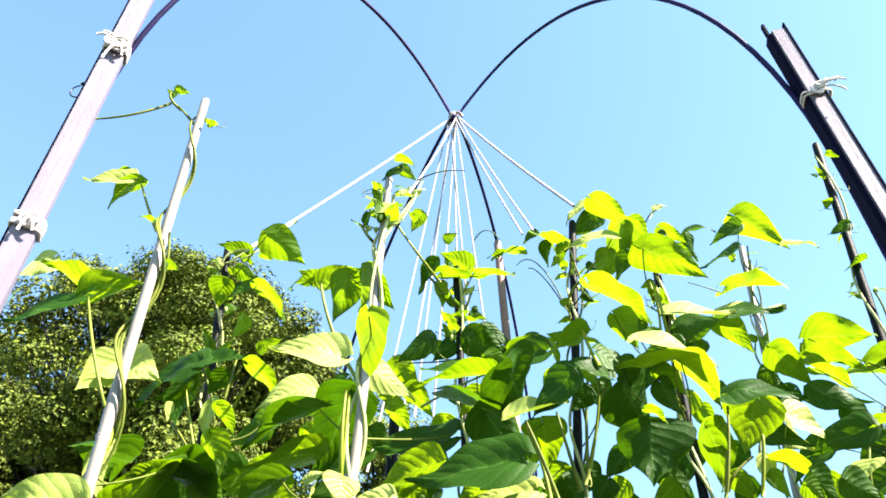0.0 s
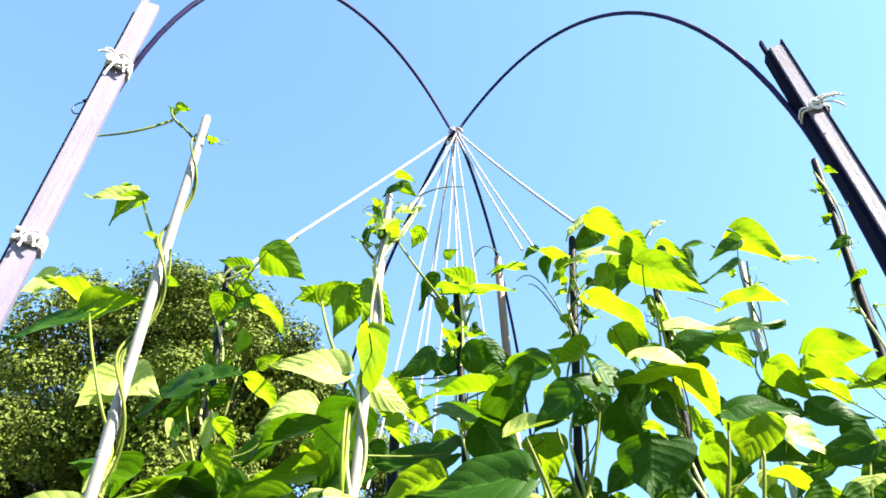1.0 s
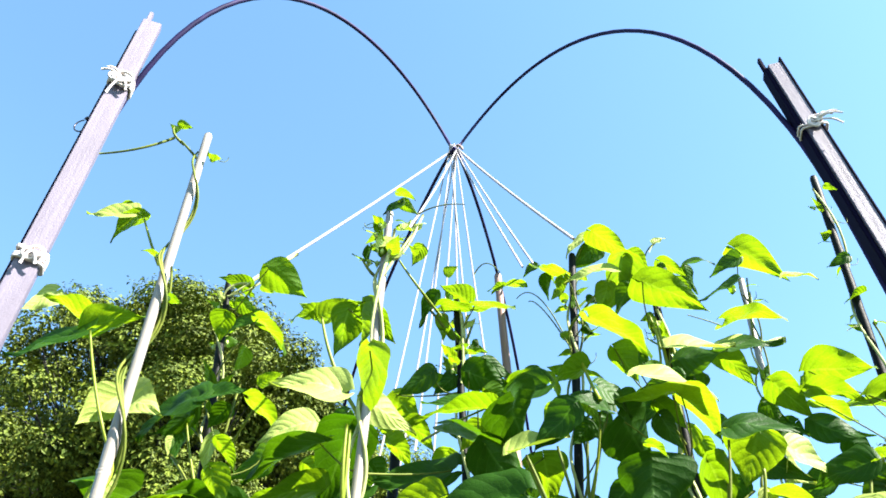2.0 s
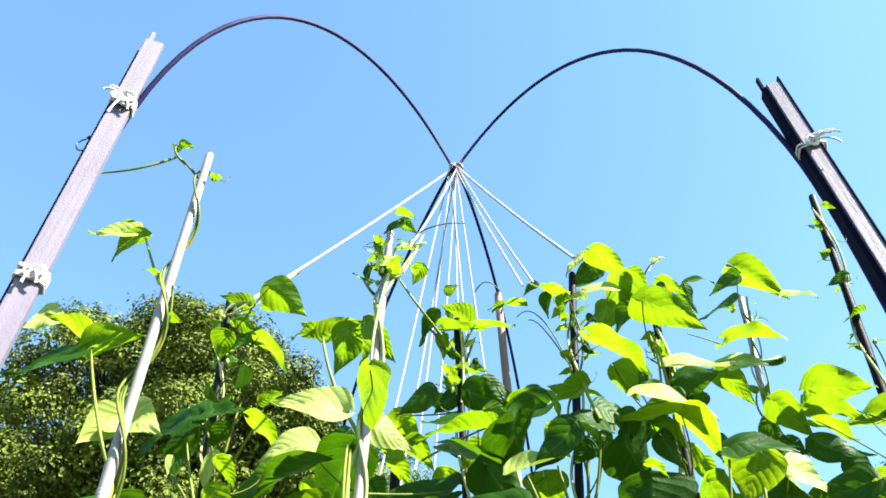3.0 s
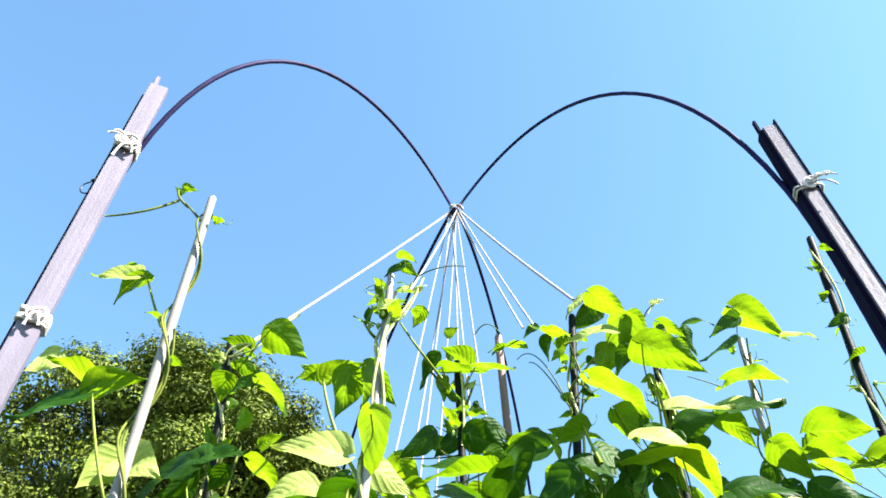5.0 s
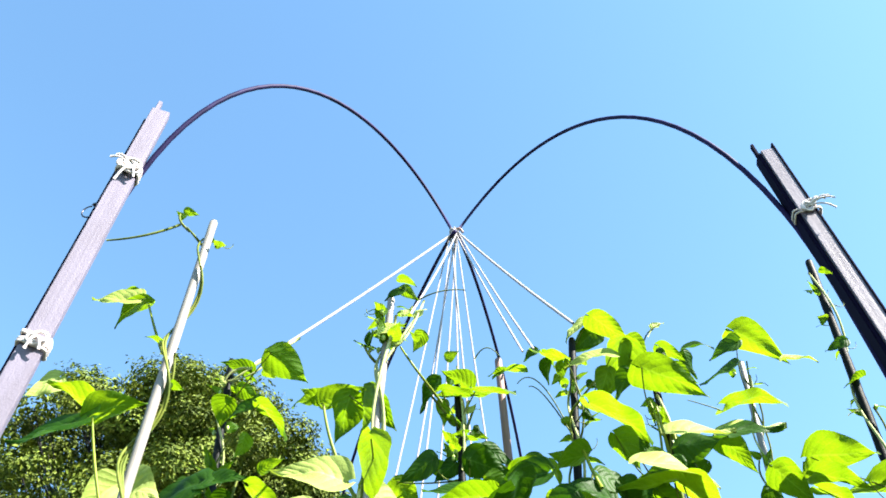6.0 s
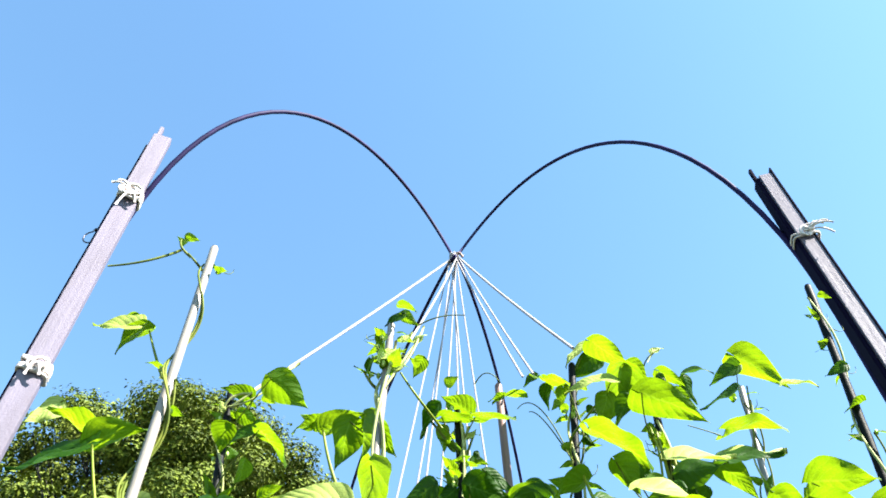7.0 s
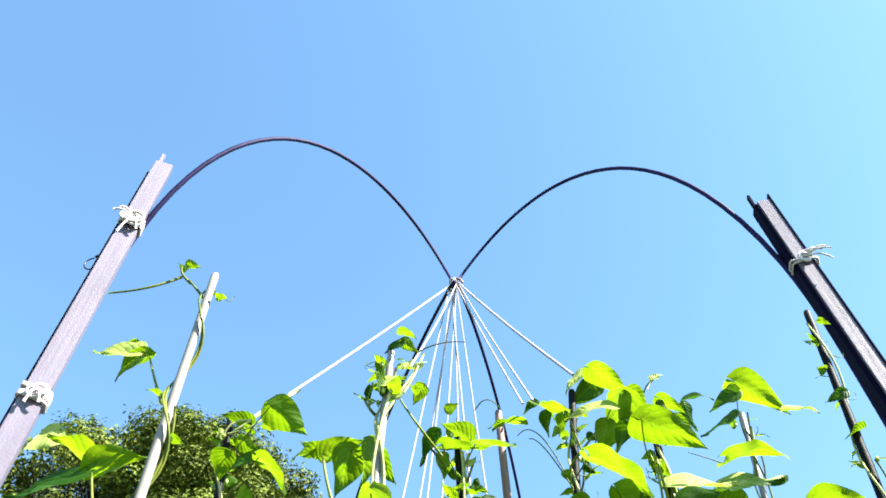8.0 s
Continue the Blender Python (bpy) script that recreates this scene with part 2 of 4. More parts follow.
HOOP_R = [(0.572, 0.851, 2.039), (0.357, 0.808, 2.894), (-0.021, 1.675, 2.831), CROSS]
HOOP_R_FAR = [CROSS, (0.009, 1.079, 2.265), (-0.195, 1.536, 2.208), (-0.249, 1.739, 2.041)]


def garden_hoop(near, far, side):
    foot = Vector(near[0])
    hoop = thing("garden_hoop", (foot.x, foot.y, 0), "black bent garden hoop tied to a wooden post", "hoop", "crossing hoops")
    base = Vector((foot.x, foot.y, 0))
    low = [Vector((foot.x + side * (0.068 if side < 0 else 0.072) * (foot.z - z), foot.y + 0.004, z)) for z in (0, 0.5, 1.0, 1.4)]
    arc = low + bezier(low[-1] + (foot - low[-1]) * 0.1, low[-1] + (foot - low[-1]) * 0.5, foot - (Vector(near[1]) - foot).normalized() * 0.14, foot, 10)[1:-1] + bezier(*near, 40)
    n = len(arc)
    radii = [0.0048 - 0.0015 * max(0, (i - 14) / (n - 14)) ** 0.7 for i in range(n)]
    part("near_rod", sweep(bmesh.new(), [p - base for p in arc], radii, 10), HOOP, hoop)
    arc = bezier(*far, 30)
    end = arc[-1]
    arc += [Vector((end.x + (end.x - arc[-6].x) * s, end.y + (end.y - arc[-6].y) * s * 0.6, end.z * (1 - s / 2.0))) for s in (0.4, 0.9, 1.4, 2.0)]
    part("far_rod", sweep(bmesh.new(), [p - base for p in arc], 0.0035, 10), HOOP, hoop)


garden_hoop(HOOP_L, HOOP_L_FAR, -1)
garden_hoop(HOOP_R, HOOP_R_FAR, 1)

# ---- strings that run down from the crossing ----
APEX = Vector((0.021, 1.090, 2.281))
STRING_ENDS = [
    (-0.258, 0.830, 1.675),
    (0.171, 0.780, 1.704),
    (0.106, 0.720, 1.601),
    (0.098, 0.760, 1.634),
    (0.060, 0.970, 1.659),
    (0.032, 1.000, 1.807),
    (0.022, 1.000, 1.821),
    (-0.006, 0.970, 1.626),
    (-0.062, 0.950, 1.618),
    (-0.038, 0.950, 1.614),
    (-0.022, 0.960, 1.679),
    (-0.037, 0.620, 1.556)]


def crossing_tie():
    tie = thing("crossing_tie", APEX, "whitish twine and brown wire wound round the crossing of two hoops", "tie")
    rng = random.Random(5)
    for k in range(7):
        a = Vector((rng.uniform(-1, 1), rng.uniform(-1, 1), rng.uniform(-0.4, 0.4))).normalized()
        b = a.cross(Vector((0.2, 0.3, 1))).normalized()
        bm = sweep(bmesh.new(), [Vector((0, 0, rng.uniform(-0.004, 0.010))) + (a * math.cos(s) + b * math.sin(s)) * 0.0085
                                 for s in (i * math.pi / 8 for i in range(17))], 0.0016, 6, False)
        part("wrap", bm, TWINE, tie)
    bm = sweep(bmesh.new(), bow((0.004, -0.004, 0.010), (0.012, -0.008, 0.006), (0.018, -0.006, -0.004)), 0.0028, 6)
    part("wire_end", bm, DOWEL, tie, "short reddish brown end")


def trellis_strings():
    rng = random.Random(9)
    for k, end in enumerate(STRING_ENDS):
        top = APEX + Vector((rng.uniform(-0.010, 0.010), rng.uniform(-0.008, 0.0), -0.004))
        ob = thing("trellis_string", top, "taut white cotton string running down from the crossing of the hoops", "string", "strings of the trellis")
        d = (Vector(end) - top) * (1.35 if 4 <= k <= 10 else 1.0)
        sag = Vector((0, 0, -0.004 - 0.006 * rng.random()))
        part("cord", sweep(bmesh.new(), bow((0, 0, 0), d / 2 + sag, d, 12), 0.0022 if k < 2 else 0.0014, 7), TWINE, ob)


crossing_tie()
trellis_strings()


# ---- twine round the posts ----
def twine_tie(at, turn, half_x, half_y, loops, tails, seed, label, knots=10, cord=0.0020, spread=1.0):
    rng = random.Random(seed)
    tie = thing("twine_tie", at, label, "twine tie", "ties on the posts")
    tie.rotation_euler = (0, radians(1.55 if turn > 0 else -3.76), radians(turn))
    for k in range(loops):
        z0, tilt = (k - loops / 2) * 0.0028, rng.uniform(-0.007, 0.007)
        ring = []
        for i in range(33):
            a = 2 * math.pi * i / 32
            c, s = math.cos(a), math.sin(a)
            ring.append((half_x * max(-1, min(1, c * 1.3)), half_y * max(-1, min(1, s * 1.3)), z0 + tilt * c + rng.uniform(-0.0005, 0.0005)))
        part("wrap", sweep(bmesh.new(), ring, cord, 6, False), SOFT_TWINE, tie)
    front = Vector((half_x * 0.1, -half_y - 0.003, 0))
    flat = Matrix.Diagonal((1, 0.35, 1))
    for k in range(knots):
        a = Vector((rng.uniform(-1, 1), rng.uniform(-0.5, 0.2), rng.uniform(-1, 1))).normalized()
        b = a.cross(Vector((rng.uniform(-.4, .4), 1, rng.uniform(-.4, .4)))).normalized()
        r = rng.uniform(0.006, 0.012) * spread
        off = Vector((rng.uniform(-0.006, 0.006) * spread, -0.001 - 0.0006 * k, rng.uniform(-0.006, 0.006) * spread))
        part("knot_loop", sweep(bmesh.new(), [front + off + flat @ (a * r * math.cos(s) + b * r * 0.8 * math.sin(s)) for s in (i * math.pi / 8 for i in range(17))], cord, 6, False), SOFT_TWINE, tie)
    for t in tails:
        part("loose_end", sweep(bmesh.new(), bow(front, front + Vector(t) * 0.5 + Vector((0, -0.006, 0.004)), front + Vector(t)), cord * 0.9, 6), SOFT_TWINE, tie)


twine_tie((-0.5221, 0.7840, 2.0620), 20, 0.0185, 0.0112, 6, [(-0.034, -0.006, 0.004), (-0.026, -0.008, 0.012), (-0.012, -0.004, -0.046), (0.012, -0.003, -0.026)], 3,
          "frayed white twine knotted round a wooden post and hoop", 12, 0.0021, 1.35)
twine_tie((-0.5322, 0.7804, 1.6683), 20, 0.0190, 0.0108, 7, [(0.010, -0.004, -0.020), (-0.006, -0.004, -0.024)], 4,
          "white twine wound several times round a wooden post", 4, 0.0021)
twine_tie((0.5931, 0.8292, 2.0037), -12, 0.0215, 0.0122, 2, [(0.036, -0.010, 0.006), (0.040, -0.012, -0.004), (0.034, -0.008, -0.024), (0.020, -0.006, 0.010), (0.026, -0.010, 0.000)], 6,
          "white twine tied in a bow round a wooden post", 7, 0.0017)


def wire_hook():
    ob = thing("wire_hook", (-0.5439, 0.7770, 1.9520), "small dark wire loop hooked on the edge of a post", "hook")
    bm = sweep(bmesh.new(), [(-0.004 - 0.010 * math.sin(a) * 1.1, 0, -0.004 + 0.014 * math.cos(a)) for a in (i * math.pi / 10 for i in range(0, 13))], 0.0012, 6)
    part("loop", bm, WIRE, ob)
    bm = sweep(bmesh.new(), bow((-0.004, 0, 0.012), (0.002, -0.002, 0.014), (0.008, -0.002, 0.006)), 0.0022, 6)
    part("twist", bm, WIRE, ob)


wire_hook()


# ---- stakes ----
def garden_stake(top, foot, radius, kind):
    names = {"bamboo": ("bamboo_stake", "pale weathered bamboo stake with a bean vine twined round it", BAMBOO),
             "plastic": ("plastic_stake", "dark green coated garden stake with a bean vine twined round it", PLASTIC),
             "dowel": ("wooden_stake", "bare brownish round wooden stake among the bean vines", DOWEL)}
    name, label, mat = names[kind]
    top, foot = Vector(top), Vector(foot)
    stake = thing(name, foot, label, "garden stake", "stakes of the bean trellis")
    d = top - foot
    n, rng = 60, random.Random(int(abs(top.x) * 1e4))
    pts, radii = [], []
    for i in range(n + 1):
        s = i / n
        wob = Vector((noise.noise(Vector((s * 3, top.x * 9, 0))), noise.noise(Vector((s * 3, 5, top.x * 9))), 0)) * 0.006 * math.sin(math.pi * s)
        pts.append(d * s + wob)
        node = 0.0
        if kind == "bamboo":
            node = 0.22 * math.exp(-(((s * 7.3 + rng.random() * 0.02) % 1.0 - 0.5) / 0.03) ** 2)
        if kind == "plastic":
            node = 0.10 * (i % 2)
        radii.append(radius * (1.18 - 0.2 * s + node))
    pts.append(d * 1.0015)
    radii.append(radius * 0.8)
    part("pole", sweep(bmesh.new(), pts, radii, 12), mat, stake)
    if kind == "bamboo":
        for i in range(4, n, 8):
            ax = (pts[i + 1] - pts[i - 1]).normalized()
            part("node_ring", sweep(bmesh.new(), [pts[i] - ax * 0.003, pts[i] - ax * 0.001, pts[i] + ax * 0.001, pts[i] + ax * 0.003],
                                    [radii[i] * k for k in (1.0, 1.16, 1.16, 1.0)], 12), mat, stake)
    cap = (pts[-1] - pts[-3]).normalized()
    part("cut_end", sweep(bmesh.new(), [pts[-1] - cap * 0.002, pts[-1] + cap * 0.0006], [radius * 0.72, radius * 0.70], 12), DOWEL if kind != "plastic" else PLASTIC, stake)
    return stake


# ---- bean vines ----
LEAF_COUNT = [0]
OUTLINE_S = (0, 0.02, 0.06, 0.13, 0.23, 0.36, 0.50, 0.64, 0.77, 0.88, 0.95, 1)
OUTLINE_W = (0, 0.46, 0.78, 0.97, 1.0, 0.90, 0.71, 0.49, 0.29, 0.12, 0.04, 0)


def leaf_mesh(length, width, rng):
    bm = bmesh.new()
    uv = bm.loops.layers.uv.new("UVMap")
    rows, cols = 14, 4
    drift = Vector((rng.uniform(0, 50), rng.uniform(0, 50), 0))
    fold, bend, curl = rng.uniform(0.08, 0.42), rng.uniform(-0.03, 0.09), rng.uniform(-0.15, 0.35)
    skew, lop = rng.uniform(-0.12, 0.12), rng.uniform(-0.16, 0.16)
    grid = []
    for i in range(rows + 1):
        s = (i / rows) ** 1.25
        g = np.interp(s, OUTLINE_S, OUTLINE_W)
        line = []
        for j in range(-cols, cols + 1):
            c = j / cols
            x = 0.5 * width * g * c * (1 + (lop if c > 0 else -lop))
            y = length * (s - 0.16 * abs(c) * (1 - s) ** 4) + skew * x
            z = fold * abs(x) * (1 - 0.5 * s) + bend * length * 4 * s * (1 - s)
            z -= curl * length * max(0, s - 0.5) ** 2 * 2
            z += 0.045 * width * math.sin(9 * s + 2.5 * c + rng.random() * 0.4) * abs(c) ** 1.5
            z += 0.013 * width * math.sin(22 * (s - 0.33 * abs(c))) * abs(c) * (1 - abs(c) * 0.5)
            z += 0.11 * width * noise.noise(Vector((c * 1.3, s * 2.6, 0)) + drift)
            x *= 1 + 0.06 * noise.noise(Vector((c * 2, s * 7, 4)) + drift)
            line.append((bm.verts.new((x, y, z)), (c * 0.5 + 0.5, s)))
        grid.append(line)
    for a, b in zip(grid, grid[1:]):
        for k in range(2 * cols):
            quad = (a[k], a[k + 1], b[k + 1], b[k])
            f = bm.faces.new([q[0] for q in quad])
            for loop, q in zip(f.loops, quad):
                loop[uv].uv = q[1]
    bmesh.ops.remove_doubles(bm, verts=bm.verts, dist=1e-6)
    return bm


def helix(top, foot, radius, turns, phase, start, stop, wander, n=150):
    d = top - foot
    side = d.cross(Vector((0, 1, 0))).normalized()
    fwd = side.cross(d).normalized()
    out = []
    for i in range(n + 1):
        s = start + (stop - start) * i / n
        a = phase + 2 * math.pi * turns * s
        r = radius * (1 + wander * (0.5 + 0.5 * noise.noise(Vector((s * 11, phase, 3)))))
        out.append(d * s + side * r * math.cos(a) + fwd * r * math.sin(a))
    return out


def bean_vine(label, top, foot, radius, pale=0):
    """pale: how many of its stems are thick and whitish green, full sunlight put into their colour."""
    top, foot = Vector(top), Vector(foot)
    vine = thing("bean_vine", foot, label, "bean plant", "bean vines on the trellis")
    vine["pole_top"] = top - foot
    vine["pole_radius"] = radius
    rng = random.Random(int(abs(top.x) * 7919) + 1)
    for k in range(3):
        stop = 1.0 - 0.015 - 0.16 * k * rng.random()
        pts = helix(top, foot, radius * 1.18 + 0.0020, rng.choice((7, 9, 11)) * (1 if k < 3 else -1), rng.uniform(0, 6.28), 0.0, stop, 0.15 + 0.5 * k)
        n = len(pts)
        part("stem", sweep(bmesh.new(), pts, [(0.0026 - 0.0013 * i / n) * (1.15 if k < pale else 1.0) for i in range(n)], 6), LIT_STEM if k < pale else STEM, vine)
    return vine


def leaf_spray(vine, rows, material=LEAF, stalks=True):
    foot, pole = Vector(vine.location), Vector(vine["pole_top"])
    for bx, by, bz, tx, ty, tz, width, roll in rows:
        LEAF_COUNT[0] += 1
        rng = random.Random(LEAF_COUNT[0] * 31)
        base, tip = Vector((bx, by, bz)), Vector((tx, ty, tz))
        ax = (tip - base).normalized()
        up = (Vector((0, 0, 1)) - ax * ax.z).normalized()
        nrm = Matrix.Rotation(radians(roll), 3, ax) @ up
        side = ax.cross(nrm)
        m = Matrix((side, ax, nrm)).transposed().to_4x4()
        m.translation = base - foot
        ob = part("leaf", leaf_mesh((tip - base).length, width, rng), material, vine)
        ob.matrix_basis = m
        # leaf stalk down to the stem
        rel = base - foot
        s = max(0.05, min(0.99, (rel.z - 0.01 - 0.03 * rng.random() - 0.25 * abs(rel.x - pole.x * rel.z / pole.z)) / pole.z))
        hold = pole * s
        gap = (rel - hold).length
        if stalks and 0.015 < gap < 0.12 and width > 0.03 and rng.random() < 0.6:
            mid = (rel + hold) / 2 + Vector((rng.uniform(-0.01, 0.01), rng.uniform(-0.01, 0.01), 0.10 * gap - 0.015))
            stem = part("leaf_stalk", sweep(bmesh.new(), bow(hold, mid, rel, 8), [0.0010 - 0.0003 * i / 8 for i in range(9)], 6), STEM, ob)
            stem.matrix_parent_inverse = m.inverted()


def low_leaves(vine, seed, high=1.33):
    """Leaves on the lower part of a vine, round its stake."""
    foot, pole, rng = Vector(vine.location), Vector(vine["pole_top"]), random.Random(seed)
    rows = []
    for k in range(24):
        z = rng.uniform(1.05, high) if k < 14 else rng.uniform(0.15, 1.05)
        a, r = rng.uniform(0, 6.28), rng.uniform(0.03, 0.10)
        out = Vector((math.cos(a), abs(math.sin(a)) + 0.15, 0)).normalized()
        base = foot + pole * (z / pole.z) + out * r
        tip = base + (out + Vector((0, 0, rng.uniform(-0.9, 0.3)))).normalized() * rng.uniform(0.06, 0.095)
        rows.append((*base, *tip, rng.uniform(0.055, 0.085), rng.uniform(-30, 30)))
    leaf_spray(vine, rows, SHADE_LEAF)


def young_shoots(vine, seed, low, count):
    """Buds, half-open leaflets and curled tendrils along the upper stem."""
    foot, pole, rng = Vector(vine.location), Vector(vine["pole_top"]), random.Random(seed)
    rows = []
    for k in range(count):
        z = rng.uniform(low, pole.z - 0.01)
        a = rng.uniform(0, 6.28)
        out = Vector((math.cos(a), 0.6 * math.sin(a), rng.uniform(-0.2, 0.9))).normalized()
        base = foot + pole * (z / pole.z) + out * rng.uniform(0.006, 0.016)
        tip = base + (out + Vector((0, 0, rng.uniform(-0.6, 0.6)))).normalized() * rng.uniform(0.010, 0.026)
        rows.append((*base, *tip, rng.uniform(0.007, 0.016), rng.uniform(-60, 60)))
        if k % 3 == 0:
            bm = bmesh.new()
            bmesh.ops.create_icosphere(bm, subdivisions=2, radius=0.0028, matrix=Matrix.Translation(base - foot) @ Matrix.Diagonal((0.8, 0.8, 1.5, 1)))
            part("bud", bm, BUD, vine, "pale green bud")
        if k % 4 == 1:
            p, turn, sz = base - foot, rng.uniform(0, 6.28), rng.uniform(0.012, 0.03)
            pts = []
            for i in range(15):
                s = i / 14
                w = 5.5 * s * s
                pts.append(p + Vector((math.cos(turn), math.sin(turn) * 0.5, 0)) * sz * (s - 0.25 * s * math.sin(w)) + Vector((0, 0, sz * (0.5 * s + 0.3 * s * math.cos(w)))))
            part("tendril", sweep(bmesh.new(), pts, [0.0008 - 0.0004 * i / 14 for i in range(15)], 5), STEM, vine)
    leaf_spray(vine, rows)


def stalk(vine, a, b, c, thick=1.0, material=STEM):
    """A stalk from a past b to c and, where that is near, on down to the vine's stem."""
    foot, pole = Vector(vine.location), Vector(vine["pole_top"])
    pts = [p - foot for p in bow(a, b, c, 14)]
    end, way = pts[-1], (pts[-1] - pts[-3]) * 2
    hold = pole * max(0.05, (end.z - 0.06) / pole.z)
    joins = material is PETIOLE and way.z < 0 and (hold - end).length < 0.068
    if joins:
        pts += bezier(end, end + way, hold + Vector((0, 0, 0.03)), hold, 8)[1:]
    n = len(pts)
    part("leaf_stalk", sweep(bmesh.new(), pts, [(0.0012 + 0.0007 * min(1, i / 14)) * thick for i in range(n)], 7), material, vine)


stake_a = garden_stake((-0.29, 0.64, 1.743), (-0.287, 0.64, 0.0), 0.0052, "bamboo")
stake_b = garden_stake((-0.057, 0.61, 1.569), (-0.123, 0.61, 0.0), 0.0040, "bamboo")
stake_c = garden_stake((-0.288, 0.835, 1.688), (-0.165, 0.835, 0.0), 0.0048, "plastic")
stake_d = garden_stake((0.015, 0.745, 1.564), (0.062, 0.745, 0.0), 0.0038, "plastic")
stake_e = garden_stake((0.163, 0.767, 1.66), (0.024, 0.767, 0.0), 0.0044, "plastic")
stake_f = garden_stake((0.24, 0.72, 1.546), (0.225, 0.72, 0.0), 0.0042, "plastic")
stake_g = garden_stake((0.454, 0.95, 1.787), (0.317, 0.95, 0.0), 0.0046, "bamboo")
stake_h = garden_stake((0.531, 0.79, 1.838), (0.402, 0.79, 0.0), 0.0052, "plastic")
stake_i = garden_stake((0.0685, 0.78, 1.637), (0.111, 0.78, 0.0), 0.0048, "dowel")
stake_j = garden_stake((-0.054, 0.86, 1.505), (-0.1, 0.86, 0.0), 0.0058, "plastic")
vine_a = bean_vine("tall bean vine with yellow-green leaves on a pale bamboo stake", (-0.29, 0.64, 1.743), (-0.287, 0.64, 0.0), 0.0052)
leaf_spray(vine_a, [
    (-0.362, 0.660, 1.469, -0.405, 0.637, 1.476, 0.038, -5),
    (-0.356, 0.650, 1.449, -0.308, 0.667, 1.477, 0.044, -16),
    (-0.258, 0.680, 1.268, -0.284, 0.680, 1.248, 0.025, -7),
    (-0.286, 0.700, 1.243, -0.226, 0.673, 1.281, 0.058, 5),
    (-0.352, 0.680, 1.639, -0.391, 0.690, 1.612, 0.037, -23),
    (-0.382, 0.680, 1.659, -0.357, 0.697, 1.651, 0.019, -15),
    (-0.336, 0.650, 1.783, -0.318, 0.656, 1.780, 0.012, -40),
    (-0.336, 0.650, 1.767, -0.346, 0.647, 1.778, 0.011, 50)], stalks=False)
leaf_spray(vine_a, [
    (-0.352, 0.640, 1.436, -0.429, 0.659, 1.416, 0.062, -61)], SHADE_LEAF, stalks=False)
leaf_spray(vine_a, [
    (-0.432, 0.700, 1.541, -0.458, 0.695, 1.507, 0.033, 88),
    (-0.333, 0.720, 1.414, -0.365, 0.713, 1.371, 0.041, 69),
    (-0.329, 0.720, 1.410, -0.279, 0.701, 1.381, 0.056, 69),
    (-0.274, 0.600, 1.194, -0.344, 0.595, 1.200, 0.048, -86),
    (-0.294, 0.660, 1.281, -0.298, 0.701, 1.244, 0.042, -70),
    (-0.362, 0.670, 1.635, -0.417, 0.669, 1.636, 0.042, -72)], LIT_LEAF, stalks=False)
vine_c = bean_vine("bean vine with small leaves climbing a dark green stake", (-0.288, 0.835, 1.688), (-0.165, 0.835, 0.0), 0.0048, pale=1)
leaf_spray(vine_c, [
    (-0.225, 0.730, 1.367, -0.206, 0.749, 1.342, 0.022, -8),
    (-0.223, 0.720, 1.328, -0.212, 0.745, 1.291, 0.031, -9),
    (-0.268, 0.790, 1.584, -0.276, 0.818, 1.561, 0.032, -3),
    (-0.257, 0.830, 1.667, -0.295, 0.811, 1.668, 0.025, 30),
    (-0.216, 0.760, 1.633, -0.168, 0.779, 1.600, 0.046, -46),
    (-0.139, 0.740, 1.538, -0.094, 0.740, 1.566, 0.040, -8),
    (-0.146, 0.750, 1.554, -0.177, 0.737, 1.531, 0.031, 2),
    (-0.143, 0.750, 1.549, -0.170, 0.746, 1.563, 0.021, 48),
    (-0.232, 0.800, 1.637, -0.215, 0.808, 1.633, 0.011, -19),
    (-0.258, 0.800, 1.612, -0.227, 0.808, 1.596, 0.021, -50),
    (-0.223, 0.780, 1.568, -0.184, 0.806, 1.540, 0.042, 19)])
leaf_spray(vine_c, [
    (-0.202, 0.730, 1.417, -0.165, 0.757, 1.389, 0.041, 10),
    (-0.110, 0.680, 1.287, -0.170, 0.655, 1.261, 0.053, 7),
    (-0.144, 0.700, 1.277, -0.198, 0.708, 1.262, 0.042, 37),
    (-0.211, 0.800, 1.487, -0.186, 0.796, 1.500, 0.022, -10),
    (-0.260, 0.820, 1.651, -0.245, 0.828, 1.643, 0.012, -14),
    (-0.238, 0.800, 1.536, -0.251, 0.817, 1.515, 0.023, 50),
    (-0.144, 0.780, 1.370, -0.114, 0.792, 1.357, 0.023, -33),
    (-0.153, 0.680, 1.249, -0.119, 0.692, 1.237, 0.029, -43),
    (-0.224, 0.720, 1.275, -0.203, 0.751, 1.265, 0.030, -32),
    (-0.307, 0.840, 1.499, -0.327, 0.863, 1.475, 0.030, 58)])
